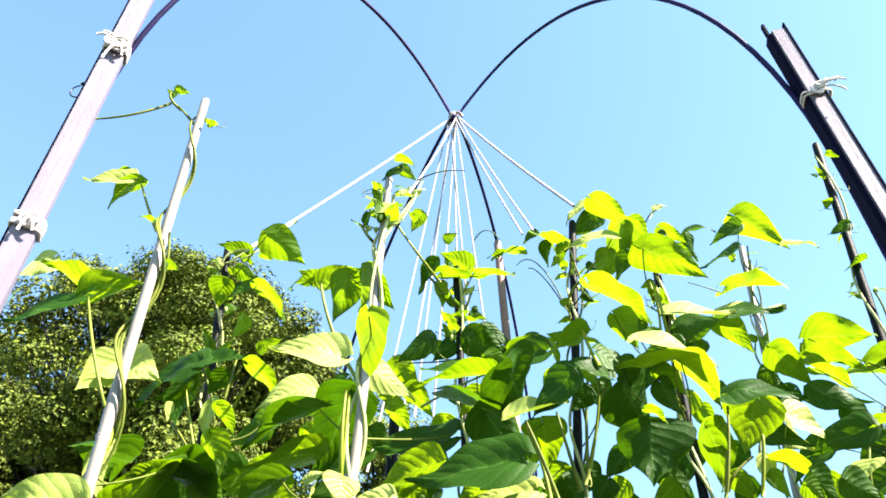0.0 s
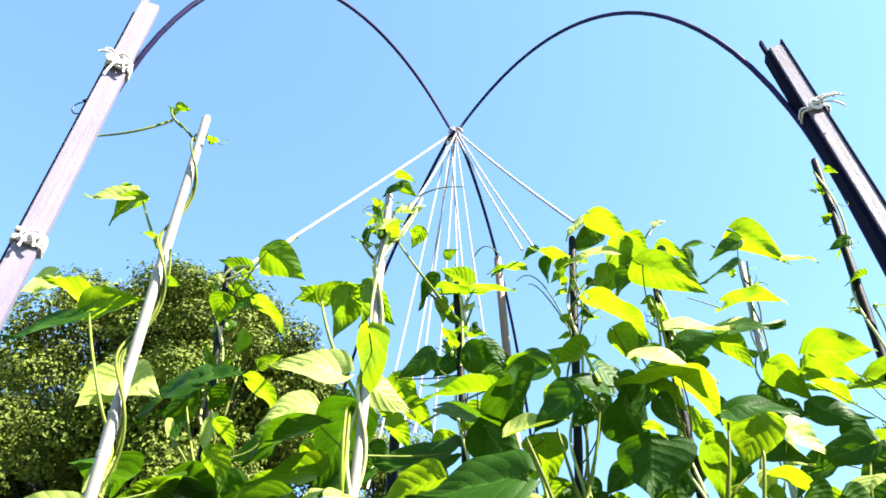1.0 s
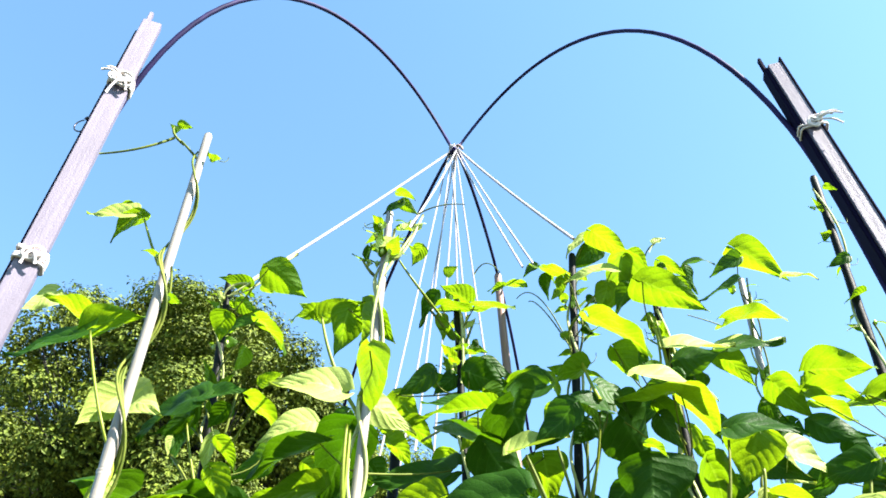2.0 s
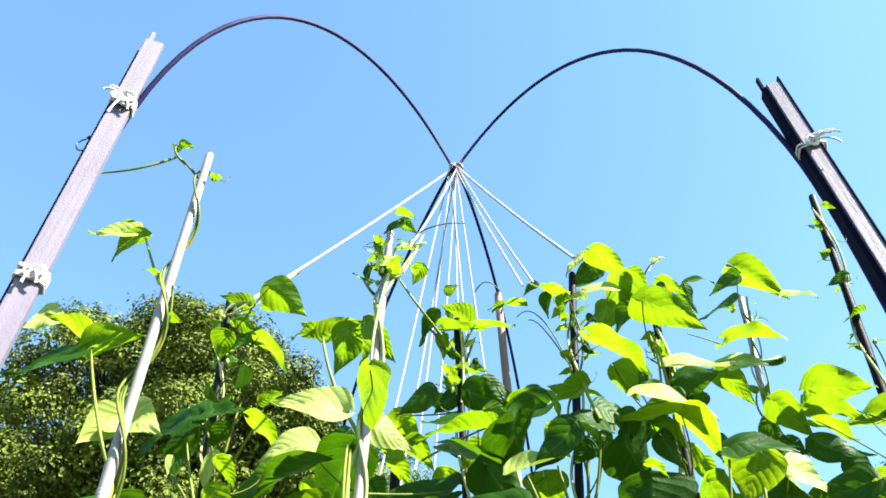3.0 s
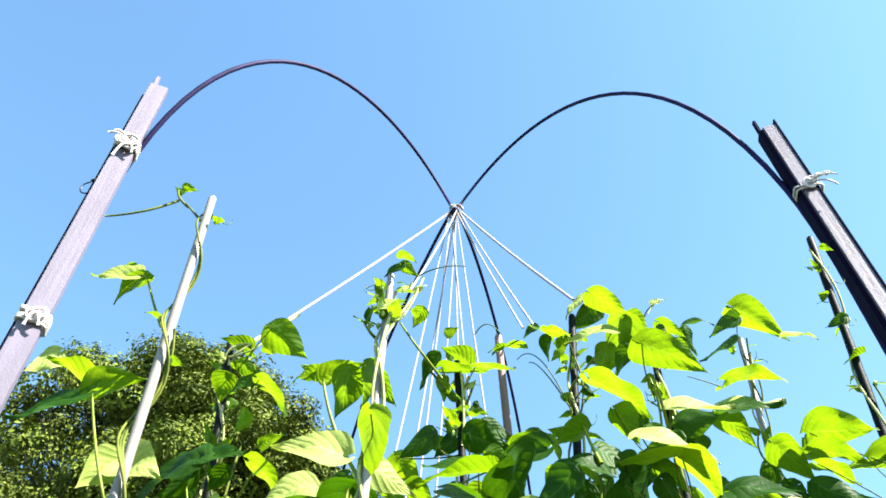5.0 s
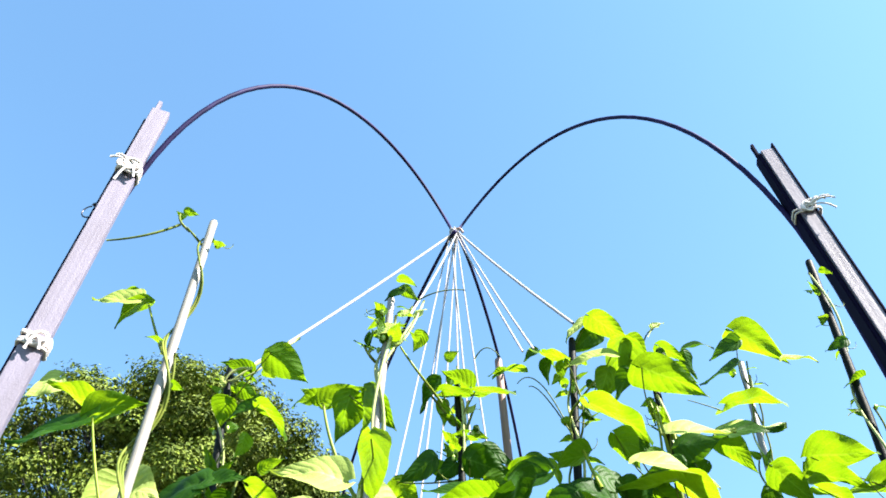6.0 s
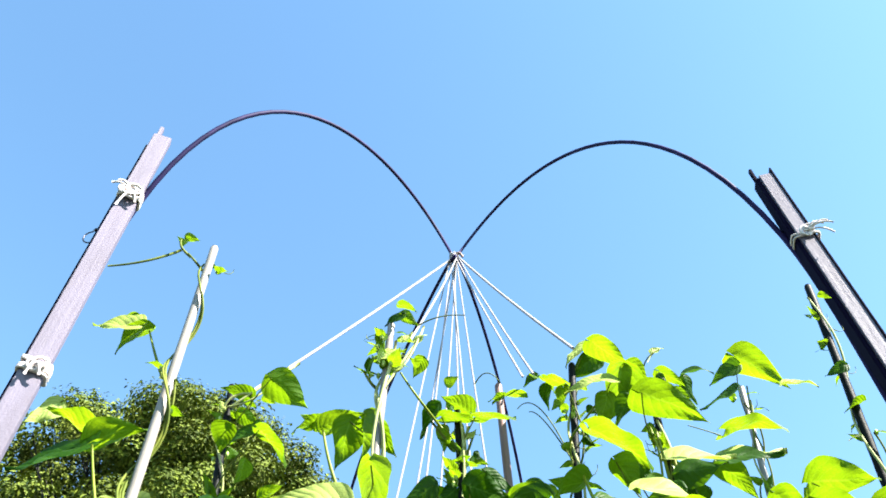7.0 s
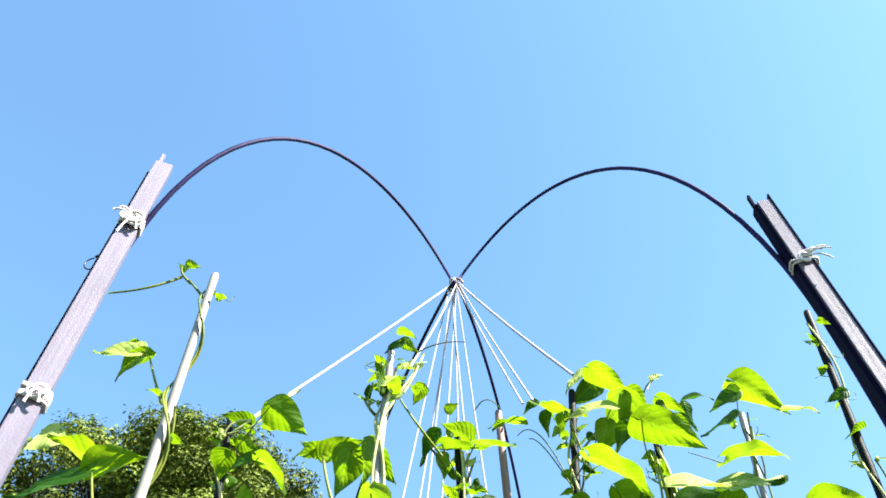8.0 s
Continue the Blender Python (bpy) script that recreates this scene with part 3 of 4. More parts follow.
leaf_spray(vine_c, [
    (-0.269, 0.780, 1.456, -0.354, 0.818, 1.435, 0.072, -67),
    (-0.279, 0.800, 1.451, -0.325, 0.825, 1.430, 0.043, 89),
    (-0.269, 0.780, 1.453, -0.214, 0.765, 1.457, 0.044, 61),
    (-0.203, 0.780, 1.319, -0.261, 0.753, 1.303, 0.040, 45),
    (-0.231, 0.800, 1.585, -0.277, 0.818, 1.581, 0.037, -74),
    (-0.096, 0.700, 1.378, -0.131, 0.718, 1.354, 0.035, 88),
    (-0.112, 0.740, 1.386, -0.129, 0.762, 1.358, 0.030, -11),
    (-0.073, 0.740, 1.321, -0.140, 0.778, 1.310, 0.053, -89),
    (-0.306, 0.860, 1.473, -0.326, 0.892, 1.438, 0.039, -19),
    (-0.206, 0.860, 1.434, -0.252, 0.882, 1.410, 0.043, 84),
    (-0.259, 0.800, 1.336, -0.279, 0.818, 1.301, 0.035, 27)], SHADE_LEAF)
leaf_spray(vine_c, [
    (-0.161, 0.780, 1.419, -0.184, 0.793, 1.392, 0.029, 18),
    (-0.245, 0.800, 1.455, -0.265, 0.811, 1.432, 0.025, 36),
    (-0.290, 0.760, 1.290, -0.264, 0.775, 1.277, 0.028, -51)], SHADE_LEAF)
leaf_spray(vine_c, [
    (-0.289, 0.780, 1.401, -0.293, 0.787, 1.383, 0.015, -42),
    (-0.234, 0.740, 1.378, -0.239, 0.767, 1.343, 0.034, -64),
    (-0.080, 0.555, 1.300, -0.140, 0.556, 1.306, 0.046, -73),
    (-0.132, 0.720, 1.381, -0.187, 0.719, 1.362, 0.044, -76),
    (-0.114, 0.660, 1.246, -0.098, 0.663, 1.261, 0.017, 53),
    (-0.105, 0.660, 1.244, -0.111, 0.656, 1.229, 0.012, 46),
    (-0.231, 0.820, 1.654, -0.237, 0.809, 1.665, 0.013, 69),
    (-0.287, 0.830, 1.645, -0.298, 0.822, 1.655, 0.013, 76)], LIT_LEAF)
vine_b = bean_vine("bean vine with sunlit leaves and young shoots on a bamboo stake", (-0.057, 0.61, 1.569), (-0.123, 0.61, 0.0), 0.0038, pale=2)
leaf_spray(vine_b, [
    (-0.049, 0.600, 1.592, -0.029, 0.605, 1.586, 0.016, 8),
    (-0.045, 0.600, 1.576, -0.027, 0.610, 1.567, 0.014, -42),
    (-0.047, 0.610, 1.513, -0.067, 0.616, 1.501, 0.018, 3),
    (-0.022, 0.600, 1.509, -0.032, 0.613, 1.494, 0.017, 23),
    (-0.095, 0.640, 1.461, -0.107, 0.670, 1.423, 0.038, 33),
    (-0.079, 0.630, 1.453, -0.045, 0.652, 1.429, 0.035, -11),
    (-0.078, 0.620, 1.450, -0.076, 0.635, 1.404, 0.037, 57),
    (-0.064, 0.580, 1.361, -0.071, 0.622, 1.309, 0.052, 62),
    (-0.005, 0.620, 1.243, -0.058, 0.614, 1.217, 0.045, 18),
    (-0.027, 0.600, 1.499, -0.035, 0.593, 1.506, 0.008, 11),
    (-0.058, 0.800, 1.411, -0.033, 0.816, 1.385, 0.027, -15)])
leaf_spray(vine_b, [
    (-0.068, 0.840, 1.459, -0.042, 0.860, 1.433, 0.025, -7)])
leaf_spray(vine_b, [
    (-0.044, 0.600, 1.574, -0.065, 0.613, 1.571, 0.019, -87),
    (-0.075, 0.600, 1.510, -0.079, 0.620, 1.500, 0.017, -58),
    (0.006, 0.680, 1.303, -0.069, 0.709, 1.305, 0.061, -62),
    (-0.105, 0.660, 1.234, -0.068, 0.659, 1.238, 0.023, -62),
    (-0.075, 0.800, 1.382, -0.057, 0.823, 1.362, 0.024, -44)], SHADE_LEAF)
leaf_spray(vine_b, [
    (-0.052, 0.600, 1.518, -0.074, 0.598, 1.506, 0.019, -80),
    (-0.068, 0.610, 1.330, -0.023, 0.636, 1.314, 0.033, -80),
    (-0.074, 0.570, 1.202, -0.073, 0.568, 1.176, 0.030, 0),
    (-0.039, 0.580, 1.193, -0.076, 0.587, 1.186, 0.029, -64),
    (-0.029, 0.610, 1.542, -0.019, 0.610, 1.557, 0.014, 66),
    (-0.042, 0.600, 1.535, -0.033, 0.601, 1.549, 0.013, 67),
    (-0.052, 0.600, 1.495, -0.039, 0.602, 1.515, 0.019, 58)], LIT_LEAF)
vine_d = bean_vine("bean vine with large shaded leaves on a dark stake", (0.015, 0.745, 1.564), (0.062, 0.745, 0.0), 0.0038, pale=1)
leaf_spray(vine_d, [
    (0.030, 0.740, 1.559, -0.005, 0.727, 1.573, 0.030, 20),
    (-0.003, 0.730, 1.542, 0.042, 0.740, 1.546, 0.034, 14),
    (0.035, 0.730, 1.543, 0.082, 0.728, 1.545, 0.036, 22),
    (-0.005, 0.740, 1.536, 0.001, 0.753, 1.509, 0.018, 4),
    (0.003, 0.740, 1.604, 0.018, 0.734, 1.611, 0.014, -42),
    (0.041, 0.640, 1.342, -0.026, 0.639, 1.328, 0.051, -16),
    (0.070, 0.720, 1.432, 0.112, 0.728, 1.446, 0.034, 2),
    (0.094, 0.700, 1.328, 0.105, 0.751, 1.304, 0.044, 1),
    (0.111, 0.720, 1.293, 0.091, 0.744, 1.268, 0.031, 37),
    (-0.042, 0.840, 1.459, -0.009, 0.862, 1.435, 0.032, -12),
    (-0.055, 0.820, 1.485, -0.026, 0.853, 1.460, 0.031, -30)])
leaf_spray(vine_d, [
    (0.004, 0.800, 1.396, -0.015, 0.825, 1.370, 0.031, 31),
    (0.017, 0.740, 1.489, 0.030, 0.732, 1.492, 0.011, -4),
    (0.037, 0.720, 1.379, 0.015, 0.739, 1.359, 0.027, 23),
    (-0.002, 0.760, 1.457, -0.027, 0.752, 1.466, 0.019, 40),
    (0.042, 0.680, 1.392, 0.066, 0.684, 1.381, 0.020, -52),
    (0.036, 0.660, 1.244, 0.008, 0.675, 1.228, 0.027, 44),
    (-0.033, 0.720, 1.281, -0.013, 0.740, 1.263, 0.029, -33)])
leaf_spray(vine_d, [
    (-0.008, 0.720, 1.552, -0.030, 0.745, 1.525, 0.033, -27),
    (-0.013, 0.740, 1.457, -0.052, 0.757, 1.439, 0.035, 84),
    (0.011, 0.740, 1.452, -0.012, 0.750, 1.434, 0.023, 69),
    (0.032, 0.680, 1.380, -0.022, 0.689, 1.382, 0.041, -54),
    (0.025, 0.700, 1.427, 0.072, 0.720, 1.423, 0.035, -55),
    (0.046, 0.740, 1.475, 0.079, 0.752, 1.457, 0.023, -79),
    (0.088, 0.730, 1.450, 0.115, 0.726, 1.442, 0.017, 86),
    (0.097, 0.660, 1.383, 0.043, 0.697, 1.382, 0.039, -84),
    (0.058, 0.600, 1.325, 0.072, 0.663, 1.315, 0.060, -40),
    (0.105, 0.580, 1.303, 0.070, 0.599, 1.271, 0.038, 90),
    (0.036, 0.640, 1.304, 0.079, 0.676, 1.265, 0.046, -50)], SHADE_LEAF)
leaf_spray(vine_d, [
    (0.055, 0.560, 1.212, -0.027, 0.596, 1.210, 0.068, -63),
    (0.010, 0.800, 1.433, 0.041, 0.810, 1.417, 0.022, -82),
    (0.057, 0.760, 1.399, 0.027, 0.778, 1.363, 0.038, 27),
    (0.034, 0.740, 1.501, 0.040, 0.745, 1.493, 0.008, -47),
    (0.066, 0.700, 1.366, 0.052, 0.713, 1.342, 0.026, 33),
    (-0.013, 0.740, 1.321, 0.009, 0.752, 1.292, 0.027, -51)], SHADE_LEAF)
leaf_spray(vine_d, [
    (0.055, 0.600, 1.274, 0.103, 0.593, 1.282, 0.037, 45),
    (0.066, 0.570, 1.192, 0.018, 0.589, 1.192, 0.039, -54),
    (0.028, 0.740, 1.521, 0.037, 0.742, 1.535, 0.013, 53)], LIT_LEAF)
vine_e = bean_vine("bean vine with broad dark green leaves on a dark stake", (0.163, 0.767, 1.66), (0.024, 0.767, 0.0), 0.0044, pale=1)
leaf_spray(vine_e, [
    (0.146, 0.700, 1.435, 0.107, 0.703, 1.414, 0.033, 13),
    (0.106, 0.700, 1.423, 0.119, 0.720, 1.401, 0.025, 48),
    (0.133, 0.740, 1.577, 0.127, 0.748, 1.567, 0.011, 70),
    (0.146, 0.740, 1.605, 0.102, 0.733, 1.612, 0.034, -25),
    (0.144, 0.750, 1.608, 0.138, 0.758, 1.578, 0.024, 83),
    (0.121, 0.750, 1.624, 0.138, 0.762, 1.611, 0.019, 27),
    (0.072, 0.750, 1.593, 0.052, 0.747, 1.581, 0.018, -7),
    (0.095, 0.750, 1.591, 0.057, 0.751, 1.590, 0.029, -26),
    (0.118, 0.740, 1.414, 0.104, 0.756, 1.396, 0.021, 40),
    (0.132, 0.740, 1.458, 0.111, 0.739, 1.464, 0.015, 51),
    (0.145, 0.720, 1.414, 0.159, 0.736, 1.390, 0.020, -24)])
leaf_spray(vine_e, [
    (0.091, 0.780, 1.351, 0.073, 0.801, 1.324, 0.029, 68)])
leaf_spray(vine_e, [
    (0.157, 0.680, 1.367, 0.102, 0.681, 1.379, 0.042, -58),
    (0.192, 0.760, 1.671, 0.159, 0.776, 1.644, 0.034, 73),
    (0.113, 0.740, 1.617, 0.096, 0.749, 1.607, 0.017, -88),
    (0.127, 0.750, 1.610, 0.125, 0.776, 1.594, 0.021, -37),
    (0.149, 0.800, 1.336, 0.169, 0.832, 1.320, 0.031, -42),
    (0.181, 0.740, 1.564, 0.193, 0.733, 1.574, 0.013, 80),
    (0.162, 0.750, 1.530, 0.175, 0.763, 1.527, 0.013, -47),
    (0.168, 0.740, 1.564, 0.183, 0.745, 1.562, 0.011, -56),
    (0.147, 0.720, 1.379, 0.126, 0.730, 1.359, 0.025, 57),
    (0.147, 0.700, 1.270, 0.133, 0.709, 1.248, 0.026, 69),
    (0.112, 0.720, 1.281, 0.133, 0.742, 1.261, 0.028, -45)], SHADE_LEAF)
leaf_spray(vine_e, [
    (0.187, 0.760, 1.691, 0.153, 0.761, 1.653, 0.038, -54),
    (0.193, 0.700, 1.573, 0.137, 0.707, 1.566, 0.043, -57)], LIT_LEAF)
vine_f = bean_vine("dense bean vine with bright translucent leaves on a dark stake", (0.24, 0.72, 1.546), (0.225, 0.72, 0.0), 0.0042, pale=2)
leaf_spray(vine_f, [
    (0.178, 0.700, 1.633, 0.226, 0.721, 1.610, 0.035, -7),
    (0.204, 0.690, 1.581, 0.188, 0.743, 1.539, 0.053, 58),
    (0.211, 0.660, 1.516, 0.284, 0.685, 1.498, 0.048, -21),
    (0.211, 0.690, 1.586, 0.238, 0.711, 1.574, 0.027, -19),
    (0.249, 0.700, 1.586, 0.281, 0.712, 1.574, 0.022, -8),
    (0.225, 0.710, 1.504, 0.228, 0.714, 1.480, 0.019, 44),
    (0.150, 0.660, 1.468, 0.216, 0.684, 1.443, 0.057, 25),
    (0.174, 0.680, 1.441, 0.197, 0.696, 1.410, 0.032, -12),
    (0.210, 0.640, 1.357, 0.151, 0.648, 1.348, 0.045, -18),
    (0.200, 0.660, 1.362, 0.228, 0.671, 1.342, 0.022, -13),
    (0.220, 0.650, 1.365, 0.260, 0.680, 1.333, 0.045, 24)])
leaf_spray(vine_f, [
    (0.169, 0.610, 1.287, 0.187, 0.617, 1.279, 0.016, 7),
    (0.255, 0.720, 1.336, 0.265, 0.735, 1.276, 0.048, 31),
    (0.209, 0.690, 1.427, 0.240, 0.690, 1.411, 0.021, -73),
    (0.195, 0.700, 1.399, 0.220, 0.712, 1.386, 0.019, -40),
    (0.247, 0.720, 1.373, 0.231, 0.739, 1.352, 0.025, 41),
    (0.260, 0.740, 1.372, 0.274, 0.751, 1.346, 0.022, -28),
    (0.222, 0.700, 1.571, 0.212, 0.717, 1.550, 0.023, 34),
    (0.184, 0.700, 1.549, 0.176, 0.728, 1.527, 0.027, 44),
    (0.260, 0.700, 1.554, 0.286, 0.715, 1.541, 0.019, -42),
    (0.173, 0.740, 1.286, 0.152, 0.757, 1.271, 0.024, 54),
    (0.218, 0.740, 1.286, 0.195, 0.759, 1.269, 0.027, 56)])
leaf_spray(vine_f, [
    (0.284, 0.760, 1.308, 0.303, 0.769, 1.283, 0.024, -38)])
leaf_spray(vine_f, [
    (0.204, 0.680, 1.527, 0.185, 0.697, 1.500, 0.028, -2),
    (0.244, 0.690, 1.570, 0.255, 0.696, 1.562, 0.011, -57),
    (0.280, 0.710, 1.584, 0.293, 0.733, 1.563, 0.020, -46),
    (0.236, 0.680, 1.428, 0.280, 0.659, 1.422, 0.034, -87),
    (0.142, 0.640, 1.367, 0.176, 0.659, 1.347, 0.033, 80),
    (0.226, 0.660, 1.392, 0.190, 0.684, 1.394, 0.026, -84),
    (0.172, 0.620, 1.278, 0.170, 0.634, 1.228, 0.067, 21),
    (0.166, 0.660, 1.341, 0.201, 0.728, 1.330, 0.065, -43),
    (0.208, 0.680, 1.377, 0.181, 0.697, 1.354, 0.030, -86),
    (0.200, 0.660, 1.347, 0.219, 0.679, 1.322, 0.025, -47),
    (0.252, 0.760, 1.339, 0.235, 0.781, 1.301, 0.036, 31)], SHADE_LEAF)
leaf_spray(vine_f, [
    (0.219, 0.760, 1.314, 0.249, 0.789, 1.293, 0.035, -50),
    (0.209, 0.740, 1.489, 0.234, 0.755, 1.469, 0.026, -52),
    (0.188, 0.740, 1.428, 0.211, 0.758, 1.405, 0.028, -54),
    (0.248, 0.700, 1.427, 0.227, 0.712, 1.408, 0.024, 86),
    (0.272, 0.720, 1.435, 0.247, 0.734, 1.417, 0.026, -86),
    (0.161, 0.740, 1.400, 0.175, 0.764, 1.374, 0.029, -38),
    (0.174, 0.720, 1.310, 0.151, 0.731, 1.287, 0.027, 60)], SHADE_LEAF)
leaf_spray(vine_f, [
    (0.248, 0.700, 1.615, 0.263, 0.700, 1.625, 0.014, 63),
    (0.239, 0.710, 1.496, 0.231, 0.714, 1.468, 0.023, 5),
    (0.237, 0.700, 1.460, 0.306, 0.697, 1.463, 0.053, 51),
    (0.184, 0.640, 1.380, 0.259, 0.650, 1.369, 0.058, 52)], LIT_LEAF)
vine_g = bean_vine("slender bean vine with a few lit leaves on a bamboo stake", (0.454, 0.95, 1.787), (0.317, 0.95, 0.0), 0.0046, pale=1)
leaf_spray(vine_g, [
    (0.476, 0.980, 1.885, 0.565, 1.018, 1.856, 0.060, -18),
    (0.321, 0.740, 1.530, 0.391, 0.740, 1.544, 0.054, 10),
    (0.304, 0.740, 1.484, 0.344, 0.765, 1.457, 0.033, -20)])
leaf_spray(vine_g, [
    (0.417, 0.860, 1.747, 0.378, 0.884, 1.737, 0.036, -84),
    (0.316, 0.800, 1.675, 0.352, 0.790, 1.673, 0.029, 56),
    (0.394, 0.840, 1.684, 0.351, 0.874, 1.678, 0.042, -57),
    (0.298, 0.720, 1.474, 0.358, 0.702, 1.464, 0.048, 53),
    (0.281, 0.740, 1.394, 0.303, 0.751, 1.392, 0.019, -52)], SHADE_LEAF)
leaf_spray(vine_g, [
    (0.538, 0.980, 1.820, 0.592, 0.979, 1.821, 0.041, 50),
    (0.306, 0.730, 1.487, 0.375, 0.724, 1.493, 0.053, 51)], LIT_LEAF)
vine_h = bean_vine("bean vine with broad yellow-green leaves beside a wooden post", (0.531, 0.79, 1.838), (0.402, 0.79, 0.0), 0.0052, pale=1)
leaf_spray(vine_h, [
    (0.415, 0.780, 1.488, 0.491, 0.775, 1.493, 0.071, -18),
    (0.366, 0.770, 1.465, 0.410, 0.793, 1.434, 0.040, -19),
    (0.468, 0.780, 1.455, 0.535, 0.818, 1.474, 0.067, -7),
    (0.400, 0.760, 1.433, 0.446, 0.775, 1.417, 0.038, 19),
    (0.298, 0.690, 1.350, 0.284, 0.720, 1.307, 0.060, 41),
    (0.309, 0.720, 1.302, 0.357, 0.734, 1.287, 0.039, 15),
    (0.305, 0.720, 1.288, 0.321, 0.732, 1.268, 0.017, -35),
    (0.320, 0.690, 1.261, 0.340, 0.701, 1.246, 0.021, -40),
    (0.417, 0.720, 1.343, 0.447, 0.719, 1.344, 0.023, -10),
    (0.520, 0.780, 1.609, 0.492, 0.785, 1.595, 0.024, -8),
    (0.406, 0.775, 1.458, 0.468, 0.778, 1.454, 0.048, 1)])
leaf_spray(vine_h, [
    (0.382, 0.760, 1.302, 0.349, 0.775, 1.286, 0.030, 34)])
leaf_spray(vine_h, [
    (0.390, 0.760, 1.407, 0.440, 0.747, 1.377, 0.036, -89),
    (0.267, 0.680, 1.348, 0.327, 0.649, 1.331, 0.053, 56),
    (0.399, 0.700, 1.323, 0.352, 0.747, 1.324, 0.045, -75),
    (0.407, 0.720, 1.315, 0.431, 0.709, 1.333, 0.025, -70),
    (0.313, 0.740, 1.348, 0.357, 0.730, 1.320, 0.032, 88),
    (0.333, 0.700, 1.277, 0.361, 0.720, 1.256, 0.034, -51),
    (0.351, 0.760, 1.386, 0.378, 0.780, 1.378, 0.026, -49),
    (0.514, 0.770, 1.661, 0.490, 0.784, 1.656, 0.022, -88),
    (0.408, 0.700, 1.273, 0.370, 0.732, 1.262, 0.039, -78),
    (0.442, 0.800, 1.411, 0.473, 0.812, 1.382, 0.033, -58),
    (0.307, 0.780, 1.312, 0.288, 0.792, 1.289, 0.028, 64)], SHADE_LEAF)
leaf_spray(vine_h, [
    (0.341, 0.660, 1.249, 0.377, 0.674, 1.234, 0.031, -62),
    (0.416, 0.720, 1.310, 0.392, 0.737, 1.277, 0.034, 34),
    (0.362, 0.800, 1.459, 0.389, 0.817, 1.444, 0.027, -52),
    (0.399, 0.820, 1.446, 0.369, 0.835, 1.426, 0.030, 81),
    (0.408, 0.800, 1.362, 0.368, 0.828, 1.338, 0.041, -74),
    (0.313, 0.800, 1.362, 0.292, 0.816, 1.332, 0.031, 33)], SHADE_LEAF)
leaf_spray(vine_h, [
    (0.337, 0.720, 1.354, 0.380, 0.733, 1.328, 0.040, 79),
    (0.338, 0.730, 1.347, 0.369, 0.774, 1.342, 0.041, -73),
    (0.302, 0.720, 1.305, 0.305, 0.726, 1.274, 0.024, -49),
    (0.378, 0.680, 1.277, 0.346, 0.675, 1.245, 0.035, -31)], LIT_LEAF)
stalk(vine_e, (0.071, 0.775, 1.639), (0.054, 0.775, 1.655), (0.039, 0.785, 1.645), 0.5)
stalk(vine_b, (0.025, 0.66, 1.639), (-0.004, 0.66, 1.637), (-0.03, 0.67, 1.633), 0.5)
stalk(vine_f, (0.257, 0.7, 1.621), (0.242, 0.7, 1.609), (0.236, 0.71, 1.601), 0.5)
stalk(vine_e, (0.087, 0.755, 1.577), (0.113, 0.755, 1.579), (0.143, 0.765, 1.518), 0.5)
stalk(vine_d, (-0.025, 0.74, 1.559), (-0.01, 0.74, 1.538), (0.01, 0.75, 1.513))
stalk(vine_h, (0.485, 0.79, 1.556), (0.501, 0.79, 1.562), (0.517, 0.8, 1.556), 0.5)
stalk(vine_e, (0.1, 0.75, 1.568), (0.117, 0.75, 1.554), (0.145, 0.76, 1.505), 0.5)
stalk(vine_d, (0.035, 0.745, 1.534), (0.027, 0.745, 1.509), (0.02, 0.755, 1.489))
stalk(vine_b, (-0.082, 0.61, 1.502), (-0.074, 0.61, 1.486), (-0.068, 0.62, 1.487))
stalk(vine_f, (0.283, 0.75, 1.547), (0.309, 0.75, 1.536), (0.324, 0.76, 1.538), 0.5)
stalk(vine_a, (-0.424, 0.655, 1.728), (-0.378, 0.655, 1.738), (-0.344, 0.665, 1.772))
stalk(vine_a, (-0.34, 0.65, 1.777), (-0.338, 0.65, 1.761), (-0.325, 0.66, 1.751))
stalk(vine_a, (-0.323, 0.645, 1.74), (-0.31, 0.645, 1.723), (-0.302, 0.655, 1.718))
stalk(vine_a, (-0.342, 0.66, 1.615), (-0.326, 0.66, 1.578), (-0.313, 0.67, 1.551), 0.99, PETIOLE)
stalk(vine_a, (-0.34, 0.63, 1.425), (-0.312, 0.63, 1.349), (-0.289, 0.64, 1.298), 0.99, PETIOLE)
stalk(vine_b, (-0.113, 0.6, 1.416), (-0.103, 0.6, 1.377), (-0.09, 0.61, 1.347), 0.99, PETIOLE)
stalk(vine_h, (0.306, 0.72, 1.328), (0.299, 0.72, 1.31), (0.304, 0.73, 1.298))
stalk(vine_h, (0.393, 0.7, 1.304), (0.384, 0.7, 1.276), (0.382, 0.71, 1.248))
stalk(vine_f, (0.272, 0.7, 1.347), (0.262, 0.7, 1.298), (0.253, 0.71, 1.258))
stalk(vine_e, (0.158, 0.74, 1.444), (0.145, 0.74, 1.372), (0.14, 0.75, 1.297))
stalk(vine_e, (0.165, 0.74, 1.393), (0.152, 0.74, 1.346), (0.136, 0.75, 1.291))
stalk(vine_e, (0.105, 0.68, 1.328), (0.112, 0.68, 1.287), (0.121, 0.69, 1.254))
stalk(vine_e, (0.069, 0.62, 1.282), (0.08, 0.62, 1.248), (0.092, 0.63, 1.214))
stalk(vine_b, (-0.078, 0.58, 1.286), (-0.078, 0.58, 1.245), (-0.077, 0.59, 1.214), 0.99, PETIOLE)
stalk(vine_g, (0.454, 0.93, 1.773), (0.444, 0.93, 1.713), (0.435, 0.94, 1.648))
